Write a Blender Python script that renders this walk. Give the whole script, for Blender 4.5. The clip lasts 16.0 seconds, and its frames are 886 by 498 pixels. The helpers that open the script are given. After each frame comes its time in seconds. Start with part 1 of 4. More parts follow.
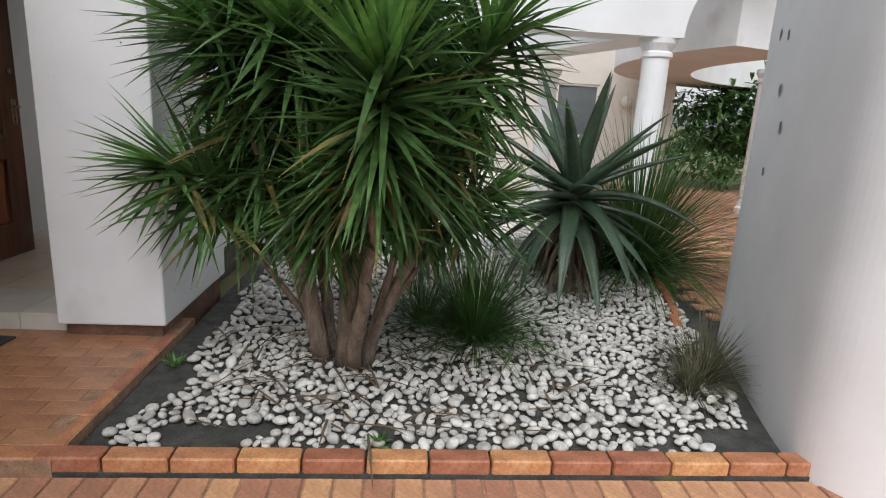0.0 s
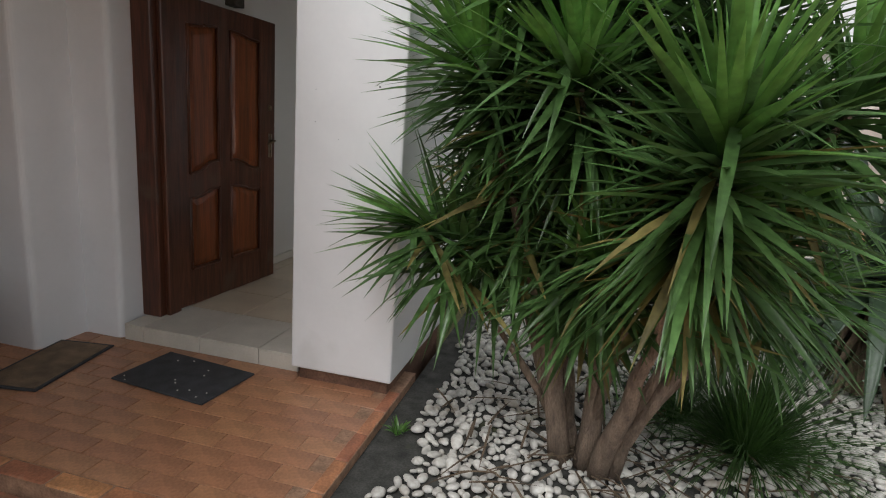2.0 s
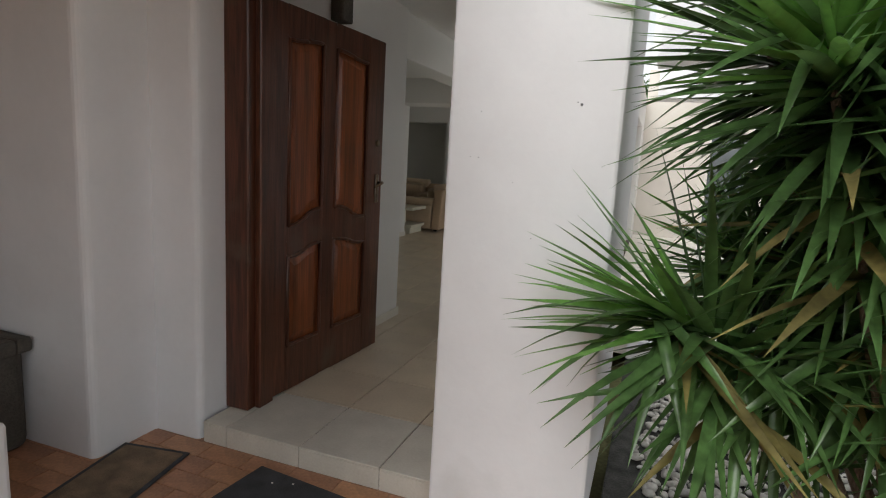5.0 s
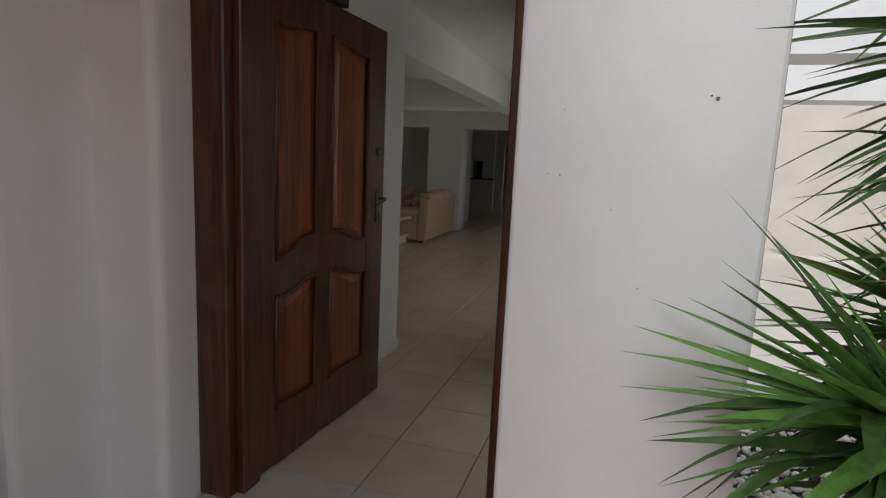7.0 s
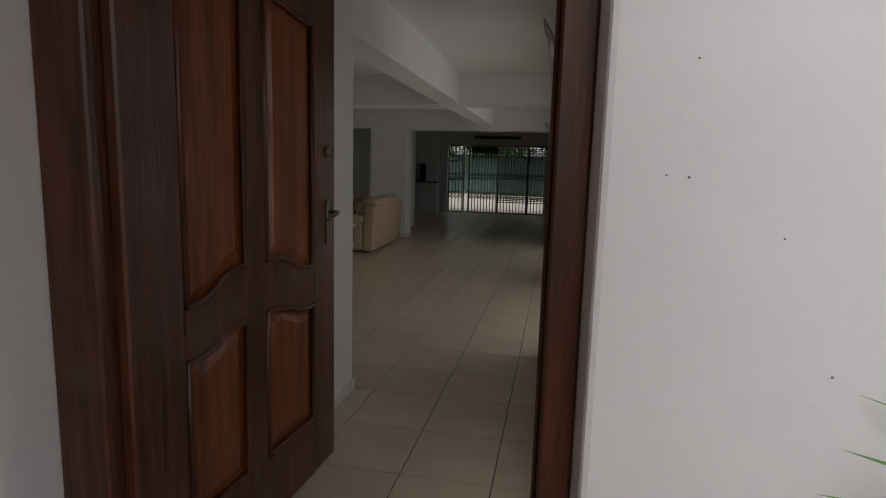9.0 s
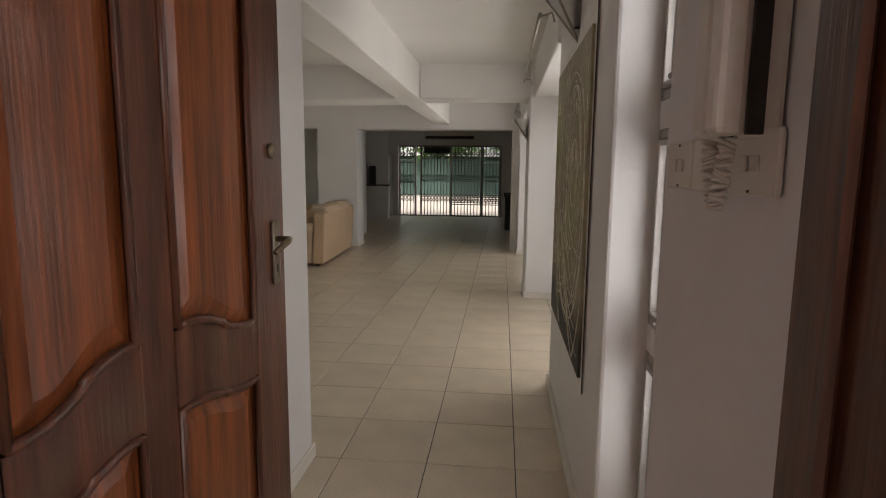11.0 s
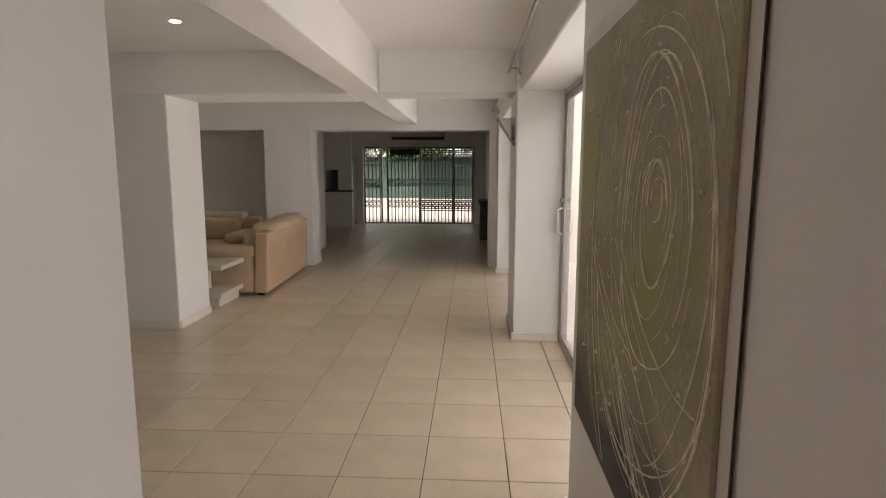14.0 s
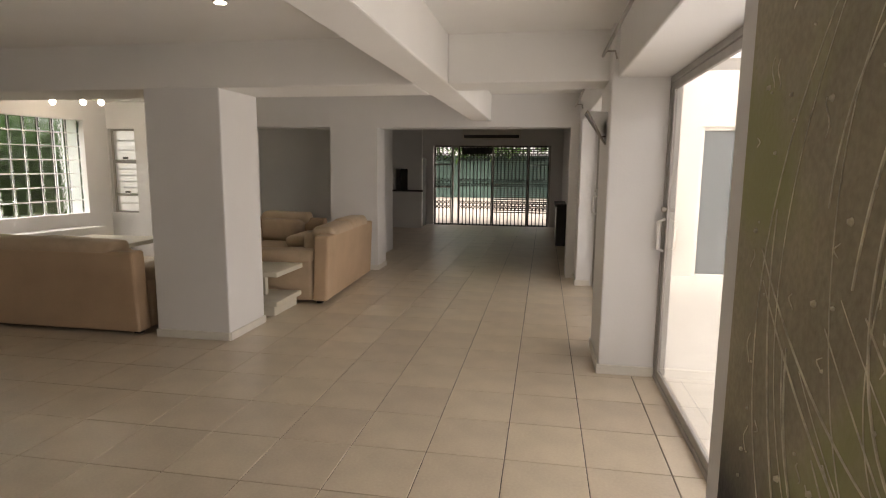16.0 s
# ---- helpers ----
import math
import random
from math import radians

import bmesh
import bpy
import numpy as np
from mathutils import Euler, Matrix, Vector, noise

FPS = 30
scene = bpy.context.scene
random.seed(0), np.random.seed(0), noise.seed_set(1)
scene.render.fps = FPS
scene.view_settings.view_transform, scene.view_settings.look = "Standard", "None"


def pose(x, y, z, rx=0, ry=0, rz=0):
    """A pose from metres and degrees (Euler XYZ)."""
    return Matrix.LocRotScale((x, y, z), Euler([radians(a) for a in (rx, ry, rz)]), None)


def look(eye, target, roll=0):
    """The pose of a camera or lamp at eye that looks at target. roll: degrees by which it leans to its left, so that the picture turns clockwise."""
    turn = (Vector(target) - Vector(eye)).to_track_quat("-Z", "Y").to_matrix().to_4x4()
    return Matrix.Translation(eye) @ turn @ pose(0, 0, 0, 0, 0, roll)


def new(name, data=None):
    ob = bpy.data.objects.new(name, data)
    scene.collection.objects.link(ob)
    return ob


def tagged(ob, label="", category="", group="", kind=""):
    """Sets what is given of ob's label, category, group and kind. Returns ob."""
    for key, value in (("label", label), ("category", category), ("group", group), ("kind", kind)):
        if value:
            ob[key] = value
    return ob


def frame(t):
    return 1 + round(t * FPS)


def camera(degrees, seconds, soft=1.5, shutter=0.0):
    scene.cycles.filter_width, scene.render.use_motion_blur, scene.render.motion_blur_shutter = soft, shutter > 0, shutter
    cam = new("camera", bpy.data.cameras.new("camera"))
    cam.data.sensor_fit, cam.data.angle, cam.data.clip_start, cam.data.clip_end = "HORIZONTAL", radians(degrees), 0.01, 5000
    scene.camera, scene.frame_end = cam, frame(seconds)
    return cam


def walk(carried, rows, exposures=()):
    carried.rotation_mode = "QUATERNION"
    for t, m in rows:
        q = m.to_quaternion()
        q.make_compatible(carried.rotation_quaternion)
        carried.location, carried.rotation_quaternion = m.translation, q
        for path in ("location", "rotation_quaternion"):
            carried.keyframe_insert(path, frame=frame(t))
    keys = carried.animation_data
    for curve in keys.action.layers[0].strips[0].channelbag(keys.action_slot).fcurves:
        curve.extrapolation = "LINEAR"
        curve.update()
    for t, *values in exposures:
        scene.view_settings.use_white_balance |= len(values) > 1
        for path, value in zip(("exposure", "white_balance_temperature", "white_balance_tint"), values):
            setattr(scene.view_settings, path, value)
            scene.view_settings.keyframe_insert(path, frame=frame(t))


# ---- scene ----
cam = camera(75.8, 16.0, soft=1.1)
PATH = [
    (0, (1.911, -3.515, 1.263), (2.068, -1.575, 0.801), 3.2),
    (0.5, (1.817, -3.356, 1.263), (1.824, -1.409, 0.808), 3.5),
    (1, (1.709, -3.191, 1.286), (1.574, -1.247, 0.837), 3.8),
    (1.5, (1.614, -3.083, 1.336), (1.303, -1.155, 0.904), 4.0),
    (2, (1.491, -3.02, 1.384), (1.023, -1.124, 0.95), 4.2),
    (2.5, (1.332, -2.896, 1.361), (0.756, -1.024, 0.955), 4.1),
    (3, (1.209, -2.793, 1.368), (0.594, -0.932, 0.969), 4.1),
    (3.5, (1.098, -2.647, 1.364), (0.454, -0.792, 0.984), 3.8),
    (4, (1.005, -2.496, 1.385), (0.325, -0.65, 1.006), 3.4),
    (4.5, (0.846, -2.377, 1.339), (0.163, -0.528, 1.003), 3.3),
    (7, (0.256, -1.765, 1.36), (-0.33, 0.123, 1.056), 2.6),
    (7.5, (0.127, -1.649, 1.368), (-0.401, 0.256, 1.068), 2.2),
    (8, (0.042, -1.527, 1.359), (-0.412, 0.398, 1.063), 1.9),
    (8.5, (-0.021, -1.349, 1.35), (-0.439, 0.585, 1.059), 1.8),
    (9, (-0.079, -1.151, 1.345), (-0.461, 0.791, 1.059), 1.6),
    (11.5, (-0.396, -0.246, 1.352), (-0.566, 1.727, 1.071), 0.3),
    (12, (-0.393, 0.002, 1.38), (-0.541, 1.976, 1.091), 0.1),
    (12.5, (-0.451, 0.214, 1.402), (-0.574, 2.19, 1.118), 0.1),
    (13, (-0.49, 0.411, 1.45), (-0.599, 2.387, 1.166), 0.2),
    (13.5, (-0.507, 0.587, 1.438), (-0.604, 2.565, 1.158), 0.1),
    (14, (-0.47, 0.775, 1.457), (-0.569, 2.753, 1.177), 0.1),
    (14.5, (-0.474, 0.924, 1.458), (-0.583, 2.901, 1.177), -0.0),
    (15, (-0.485, 1.094, 1.465), (-0.639, 3.068, 1.183), 0.1),
    (15.5, (-0.522, 1.268, 1.483), (-0.758, 3.234, 1.197), 0.4),
    (16, (-0.536, 1.411, 1.479), (-0.88, 3.361, 1.193), 0.5),
]
walk(cam, [(t, look(eye, target, roll)) for t, eye, target, roll in PATH],
     exposures=[(0, 0.2, 6250, 10), (2.2, 0.15, 6400, 9), (3.2, 0.38, 6450, 9), (4.5, 0.42, 6500, 9), (7, 0.08, 6350, 10), (9, 0.08, 6400, 12), (10.2, 0.8, 6600, 14), (11.5, 1.72, 6900, 16), (12.5, 1.84, 6900, 15), (13.5, 1.8, 7050, 18), (15, 1.84, 7150, 19), (16, 1.74, 7250, 19)])

# ---- light ----
world = bpy.data.worlds.new("overcast_sky")
scene.world = world
world.use_nodes = True
wn = world.node_tree.nodes
sky = wn.new("ShaderNodeTexSky")
sky.sky_type, sky.sun_disc = "NISHITA", False
sky.sun_elevation, sky.sun_rotation = radians(50), radians(197)
sky.dust_density, sky.air_density = 2.0, 1.0
wash = wn.new("ShaderNodeHueSaturation")
wash.inputs["Saturation"].default_value = 0.12
world.node_tree.links.new(sky.outputs[0], wash.inputs["Color"])
world.node_tree.links.new(wash.outputs[0], wn["Background"].inputs[0])
wn["Background"].inputs[1].default_value = 0.15
sun_data = bpy.data.lights.new("sun", "SUN")
sun_data.energy, sun_data.angle, sun_data.color = 1.5, radians(40), (1, 0.98, 0.96)
sun = new("sun", sun_data)
sun.matrix_world = look((-2.4, -8, 10), (0, 0, 0))


def window_light(name, eye, target, wide, high, power):
    data = bpy.data.lights.new(name, "AREA")
    data.shape, data.size, data.size_y, data.energy, data.color = "RECTANGLE", wide, high, power, (0.98, 0.99, 1)
    ob = new(name, data)
    ob.matrix_world = look(eye, target)
    return ob


window_light("daylight_patio_door", (0.40, 3.72, 1.05), (-2, 3.72, 1.15), 1.15, 1.85, 4)
window_light("daylight_patio_door_top", (0.95, 4.45, 2.65), (-1.6, 4.45, 0.5), 2.0, 0.7, 3)
window_light("daylight_second_door", (0.22, 7.44, 1.05), (-2, 7.44, 1.15), 2.2, 1.85, 4)
window_light("daylight_far_door", (-1.85, 16.7, 2.6), (-1.85, 13, 0.3), 2.8, 0.6, 4)
window_light("daylight_side_window", (0.2, 1.07, 1.2), (-2, 1.07, 1.1), 0.4, 1.4, 1.5)
window_light("daylight_block_window", (-9.0, 7.8, 2.9), (-6, 7.6, 0.6), 2.2, 0.7, 60)


# ---- materials ----
def mat(name, col, rough=0.6, metal=0.0, var=0.1, scale=6.0, fine=90.0, bump=0.15, rand=0.0, stretch=(1, 1, 1), spec=0.5, stain=None):
    m = bpy.data.materials.new(name)
    m.use_nodes = True
    n, l = m.node_tree.nodes, m.node_tree.links
    b = n["Principled BSDF"]
    tc = n.new("ShaderNodeTexCoord")
    mp = n.new("ShaderNodeMapping")
    mp.inputs["Scale"].default_value = stretch
    l.new(tc.outputs["Object"], mp.inputs[0])
    big, small = n.new("ShaderNodeTexNoise"), n.new("ShaderNodeTexNoise")
    big.inputs["Scale"].default_value, big.inputs["Detail"].default_value = scale, 6
    small.inputs["Scale"].default_value, small.inputs["Detail"].default_value = fine, 3
    l.new(mp.outputs[0], big.inputs["Vector"])
    l.new(mp.outputs[0], small.inputs["Vector"])
    ramp = n.new("ShaderNodeValToRGB")
    ramp.color_ramp.elements[0].position, ramp.color_ramp.elements[1].position = 0.3, 0.7
    ramp.color_ramp.elements[0].color = (*[c * (1 - var) for c in col], 1)
    ramp.color_ramp.elements[1].color = (*[min(1, c * (1 + var)) for c in col], 1)
    l.new(big.outputs["Fac"], ramp.inputs[0])
    out = ramp.outputs[0]
    mix = n.new("ShaderNodeMix")
    mix.data_type, mix.blend_type = "RGBA", "OVERLAY"
    mix.inputs["Factor"].default_value = min(1.0, var * 1.5)
    l.new(out, mix.inputs["A"])
    l.new(small.outputs["Fac"], mix.inputs["B"])
    out = mix.outputs["Result"]
    if stain:
        spots = n.new("ShaderNodeTexNoise")
        spots.inputs["Scale"].default_value, spots.inputs["Detail"].default_value = stain[1], 8
        l.new(tc.outputs["Object"], spots.inputs["Vector"])
        sr = n.new("ShaderNodeValToRGB")
        sr.color_ramp.elements[0].position, sr.color_ramp.elements[1].position = stain[2], stain[2] + 0.12
        l.new(spots.outputs["Fac"], sr.inputs[0])
        sm = n.new("ShaderNodeMix")
        sm.data_type = "RGBA"
        l.new(sr.outputs[0], sm.inputs["Factor"])
        l.new(out, sm.inputs["A"])
        sm.inputs["B"].default_value = (*stain[0], 1)
        out = sm.outputs["Result"]
    if rand:
        oi, hs = n.new("ShaderNodeObjectInfo"), n.new("ShaderNodeHueSaturation")
        mr = n.new("ShaderNodeMapRange")
        mr.inputs["To Min"].default_value, mr.inputs["To Max"].default_value = 1 - rand, 1 + rand
        hr = n.new("ShaderNodeMapRange")
        hr.inputs["To Min"].default_value, hr.inputs["To Max"].default_value = 0.5 - rand * 0.05, 0.5 + rand * 0.05
        l.new(oi.outputs["Random"], mr.inputs[0])
        l.new(oi.outputs["Random"], hr.inputs[0])
        l.new(mr.outputs[0], hs.inputs["Value"])
        l.new(hr.outputs[0], hs.inputs["Hue"])
        l.new(out, hs.inputs["Color"])
        out = hs.outputs[0]
    l.new(out, b.inputs["Base Color"])
    b.inputs["Roughness"].default_value, b.inputs["Metallic"].default_value = rough, metal
    b.inputs["Specular IOR Level"].default_value = spec
    if bump:
        bp = n.new("ShaderNodeBump")
        bp.inputs["Strength"].default_value, bp.inputs["Distance"].default_value = bump, 0.01
        l.new(small.outputs["Fac"], bp.inputs["Height"])
        l.new(bp.outputs[0], b.inputs["Normal"])
    return m


def glass(name, col=(1, 1, 1), rough=0.0, bump=0.0):
    m = mat(name, col, rough, var=0.0, bump=bump, fine=14.0)
    b = m.node_tree.nodes["Principled BSDF"]
    b.inputs["Transmission Weight"].default_value = 1.0
    b.inputs["IOR"].default_value = 1.45
    return m


def glow(name, col, power):
    m = mat(name, col, 0.4, var=0.0, bump=0)
    b = m.node_tree.nodes["Principled BSDF"]
    b.inputs["Emission Color"].default_value = (*col, 1)
    b.inputs["Emission Strength"].default_value = power
    return m


M_PLASTER = mat("exterior_plaster", (0.78, 0.78, 0.79), 0.85, var=0.05, scale=2.2, fine=30, bump=0.10, stain=((0.60, 0.60, 0.58), 1.1, 0.62))
M_WALL = mat("interior_white_paint", (0.80, 0.79, 0.77), 0.6, var=0.03, scale=1.5, fine=60, bump=0.08)
M_CEIL = mat("ceiling_paint", (0.85, 0.84, 0.81), 0.8, var=0.03, scale=1.2, fine=40, bump=0.1)
M_SKIRT = mat("skirting_tile", (0.74, 0.71, 0.64), 0.35, var=0.05, bump=0.05)
M_TILE = mat("cream_floor_tile", (0.60, 0.505, 0.38), 0.28, var=0.09, scale=3.5, fine=70, bump=0.04, rand=0.05)
M_GROUT = mat("dark_grout", (0.10, 0.085, 0.07), 0.9, var=0.2, bump=0.2)
M_STEPT = mat("step_tile", (0.60, 0.56, 0.49), 0.4, var=0.1, scale=5, bump=0.05, rand=0.04)
M_PAVER = mat("glazed_red_paver", (0.40, 0.195, 0.105), 0.36, var=0.3, scale=5, fine=60, bump=0.15, rand=0.08, stain=((0.19, 0.10, 0.06), 2.0, 0.56))
M_EDGE = mat("edging_brick", (0.44, 0.19, 0.09), 0.6, var=0.3, scale=9, fine=70, bump=0.35, rand=0.25, stain=((0.50, 0.32, 0.20), 6.0, 0.6))
M_PATH = mat("orange_path_brick", (0.50, 0.26, 0.15), 0.7, var=0.25, scale=7, fine=60, bump=0.3, rand=0.22, stain=((0.50, 0.40, 0.30), 4.0, 0.6))
M_MORTAR = mat("mortar", (0.33, 0.20, 0.13), 0.9, var=0.3, scale=20, bump=0.4)
M_SOIL = mat("dark_ground_cloth", (0.055, 0.055, 0.05), 0.9, var=0.5, scale=12, bump=0.5, stain=((0.09, 0.10, 0.05), 4.0, 0.62))
M_PEBBLE = mat("white_pebbles", (0.56, 0.54, 0.50), 0.6, var=0.35, scale=9, fine=60, bump=0.2, stain=((0.36, 0.32, 0.27), 5.0, 0.60))
M_DOOR = mat("dark_stained_hardwood", (0.085, 0.030, 0.016), 0.32, var=0.5, scale=2.2, fine=9, bump=0.12, stretch=(13, 13, 0.9), stain=((0.10, 0.060, 0.038), 3.0, 0.60))
M_PANEL = mat("red_brown_hardwood", (0.18, 0.052, 0.017), 0.3, var=0.45, scale=2.4, fine=9, bump=0.1, stretch=(11, 11, 0.7))
M_BRASS = mat("aged_brass", (0.22, 0.17, 0.11), 0.38, 0.9, var=0.3, scale=40, bump=0.2)
M_ALU = mat("grey_aluminium", (0.44, 0.42, 0.39), 0.45, 0.5, var=0.08, bump=0.05)
M_DARKMETAL = mat("dark_metal", (0.05, 0.045, 0.04), 0.45, 0.6, var=0.2)
M_STEEL = mat("brushed_steel", (0.45, 0.42, 0.38), 0.35, 0.9, var=0.1)
M_GLASS = glass("clear_glass", (0.97, 0.99, 0.98))
M_FROST = glass("frosted_glass", (0.98, 0.98, 0.98), 0.5)
M_BLOCK = glass("glass_block", (0.90, 0.98, 0.96), 0.04, 0.6)
M_LEATHER = mat("cream_leather", (0.55, 0.42, 0.29), 0.5, var=0.1, scale=4, fine=140, bump=0.2)
M_LEATHERD = mat("tan_leather_back", (0.52, 0.37, 0.24), 0.55, var=0.08, scale=3, fine=140, bump=0.2)
M_CREAM = mat("cream_lacquer", (0.70, 0.66, 0.55), 0.35, var=0.06)
M_WHITEP = mat("white_plastic", (0.72, 0.69, 0.64), 0.4, var=0.04, bump=0.03)
M_RUBBER = mat("black_rubber_mat", (0.045, 0.047, 0.052), 0.85, var=0.35, scale=12, fine=260, bump=0.6)
M_COIR = mat("brown_coir_mat", (0.20, 0.14, 0.09), 0.95, var=0.35, scale=10, fine=260, bump=0.8)
M_POT = mat("dark_cement_pot", (0.085, 0.075, 0.062), 0.8, var=0.3, bump=0.4)
M_BASE = mat("dark_plinth_brick", (0.16, 0.085, 0.055), 0.8, var=0.4, scale=8, bump=0.4)
M_LEAF = mat("yucca_leaf", (0.076, 0.152, 0.046), 0.28, var=0.55, scale=3.0, fine=25, bump=0.1)
M_LEAFN = mat("yucca_new_leaf", (0.13, 0.28, 0.062), 0.28, var=0.45, scale=3.0, fine=25, bump=0.1)
M_LEAFY = mat("yucca_old_leaf", (0.20, 0.17, 0.055), 0.6, var=0.5, scale=4.0, fine=25, bump=0.1)
M_ALOE = mat("aloe_leaf", (0.048, 0.082, 0.046), 0.42, var=0.3, scale=5, fine=40, bump=0.15)
M_DEAD = mat("dead_leaf", (0.12, 0.085, 0.055), 0.85, var=0.4, scale=8, bump=0.3)
M_GRASS = mat("grass_blade", (0.06, 0.13, 0.03), 0.5, var=0.45, scale=6, bump=0.0)
M_GRASSD = mat("dry_grass_blade", (0.10, 0.095, 0.05), 0.7, var=0.45, scale=6, bump=0.0)
M_BARK = mat("yucca_bark", (0.21, 0.155, 0.115), 0.9, var=0.4, scale=9, fine=60, bump=0.9, stretch=(3, 3, 0.8))
M_HEDGE = mat("hedge_leaf", (0.07, 0.16, 0.03), 0.5, var=0.5, scale=4, bump=0.0)
M_FENCE = mat("green_shade_cloth", (0.04, 0.075, 0.06), 0.8, var=0.25, scale=3, fine=60, bump=0.2)
M_GRAVEL = mat("pale_gravel", (0.40, 0.36, 0.30), 0.9, var=0.35, scale=14, fine=80, bump=0.8)
M_EARTH = mat("garden_ground", (0.16, 0.16, 0.07), 0.95, var=0.4, scale=2, fine=40, bump=0.5)
M_BEIGE = mat("beige_render", (0.64, 0.60, 0.54), 0.85, var=0.06, scale=2, bump=0.2)
M_CHIP = mat("bare_plaster", (0.17, 0.17, 0.18), 0.9, var=0.3)
M_TINT = mat("tinted_window", (0.10, 0.115, 0.12), 0.06, var=0.1, bump=0)
M_BULB = glow("lit_bulb", (1.0, 0.9, 0.7), 12.0)
M_BLACKCAB = mat("black_cabinet", (0.03, 0.027, 0.025), 0.4, var=0.3)


def thin_leaf(m, share):
    """Lets part of the daylight through a thin leaf."""
    n, l = m.node_tree.nodes, m.node_tree.links
    b = n["Principled BSDF"]
    tr, mx = n.new("ShaderNodeBsdfTranslucent"), n.new("ShaderNodeMixShader")
    l.new(b.inputs["Base Color"].links[0].from_socket, tr.inputs["Color"])
    mx.inputs[0].default_value = share
    l.new(b.outputs[0], mx.inputs[1])
    l.new(tr.outputs[0], mx.inputs[2])
    l.new(mx.outputs[0], n["Material Output"].inputs["Surface"])


for leaf_material in (M_LEAF, M_LEAFN, M_LEAFY, M_GRASS, M_HEDGE):
    thin_leaf(leaf_material, 0.3)


def canvas_material():
    """Olive canvas that darkens to charcoal at its painted foot, with mottled paint."""
    m = mat("olive_painted_canvas", (0.37, 0.33, 0.225), 0.6, var=0.2, scale=3.0, fine=60, bump=0.25, stain=((0.36, 0.36, 0.17), 1.7, 0.50))
    n, l = m.node_tree.nodes, m.node_tree.links
    b = n["Principled BSDF"]
    src = b.inputs["Base Color"].links[0].from_socket
    tc, sx = n.new("ShaderNodeTexCoord"), n.new("ShaderNodeSeparateXYZ")
    l.new(tc.outputs["Object"], sx.inputs[0])
    nz, ad = n.new("ShaderNodeTexNoise"), n.new("ShaderNodeMath")
    nz.inputs["Scale"].default_value = 5.0
    l.new(tc.outputs["Object"], nz.inputs["Vector"])
    ad.operation = "MULTIPLY_ADD"
    ad.inputs[1].default_value = 0.30
    l.new(nz.outputs["Fac"], ad.inputs[0])
    l.new(sx.outputs[2], ad.inputs[2])
    mr = n.new("ShaderNodeMapRange")
    mr.inputs["From Min"].default_value, mr.inputs["From Max"].default_value = -0.40, -0.14
    l.new(ad.outputs[0], mr.inputs[0])
    mx = n.new("ShaderNodeMix")
    mx.data_type = "RGBA"
    mx.inputs["A"].default_value = (0.025, 0.024, 0.024, 1)
    l.new(mr.outputs[0], mx.inputs["Factor"])
    l.new(src, mx.inputs["B"])
    l.new(mx.outputs["Result"], b.inputs["Base Color"])
    return m


M_CANVAS = canvas_material()
M_CHALK = mat("cream_paint_stroke", (0.74, 0.72, 0.58), 0.7, var=0.3, scale=20, bump=0.1)


# ---- builders ----
def finish(bm, name, material, smooth=False):
    me = bpy.data.meshes.new(name)
    bmesh.ops.recalc_face_normals(bm, faces=bm.faces)
    bm.to_mesh(me)
    bm.free()
    for one in material if isinstance(material, (list, tuple)) else [material]:
        me.materials.append(one)
    if smooth:
        me.polygons.foreach_set("use_smooth", [True] * len(me.polygons))
    return me


def add_box(bm, x0, x1, y0, y1, z0, z1, bevel=0.0, seg=1):
    r = bmesh.ops.create_cube(bm, size=1)["verts"]
    for v in r:
        v.co = Vector(((x0 + x1) / 2 + v.co.x * (x1 - x0), (y0 + y1) / 2 + v.co.y * (y1 - y0), (z0 + z1) / 2 + v.co.z * (z1 - z0)))
    if bevel:
        es = list({e for v in r for e in v.link_edges})
        bmesh.ops.bevel(bm, geom=es, offset=bevel, segments=seg, affect="EDGES", profile=0.5)


def add_tube(bm, pts, radii, seg=8, caps=True):
    pts = [Vector(p) for p in pts]
    rings = []
    for i, p in enumerate(pts):
        d = (pts[min(i + 1, len(pts) - 1)] - pts[max(i - 1, 0)]).normalized()
        a = d.orthogonal().normalized() if i == 0 else (rings_a - d * rings_a.dot(d)).normalized()
        rings_a = a
        b = d.cross(a)
        rad = radii[i] if isinstance(radii, (list, tuple)) else radii
        rings.append([bm.verts.new(p + (a * math.cos(k * 2 * math.pi / seg) + b * math.sin(k * 2 * math.pi / seg)) * rad) for k in range(seg)])
    for r0, r1 in zip(rings, rings[1:]):
        for k in range(seg):
            bm.faces.new((r0[k], r0[(k + 1) % seg], r1[(k + 1) % seg], r1[k]))
    if caps:
        bm.faces.new(rings[0][::-1])
        bm.faces.new(rings[-1])


def add_prism(bm, outline, z0, z1):
    """An upright prism over an outline of (x, y)."""
    lo = [bm.verts.new((x, y, z0)) for x, y in outline]
    hi = [bm.verts.new((x, y, z1)) for x, y in outline]
    bm.faces.new(lo[::-1])
    bm.faces.new(hi)
    for i in range(len(lo)):
        j = (i + 1) % len(lo)
        bm.faces.new((lo[i], lo[j], hi[j], hi[i]))


SINGLE = {"bracket", "track", "foot", "leg", "post", "hinge", "rocker", "screw", "stile", "moulding", "catch", "beading", "border", "rim", "handset", "slot", "bar", "plinth", "mantel"}


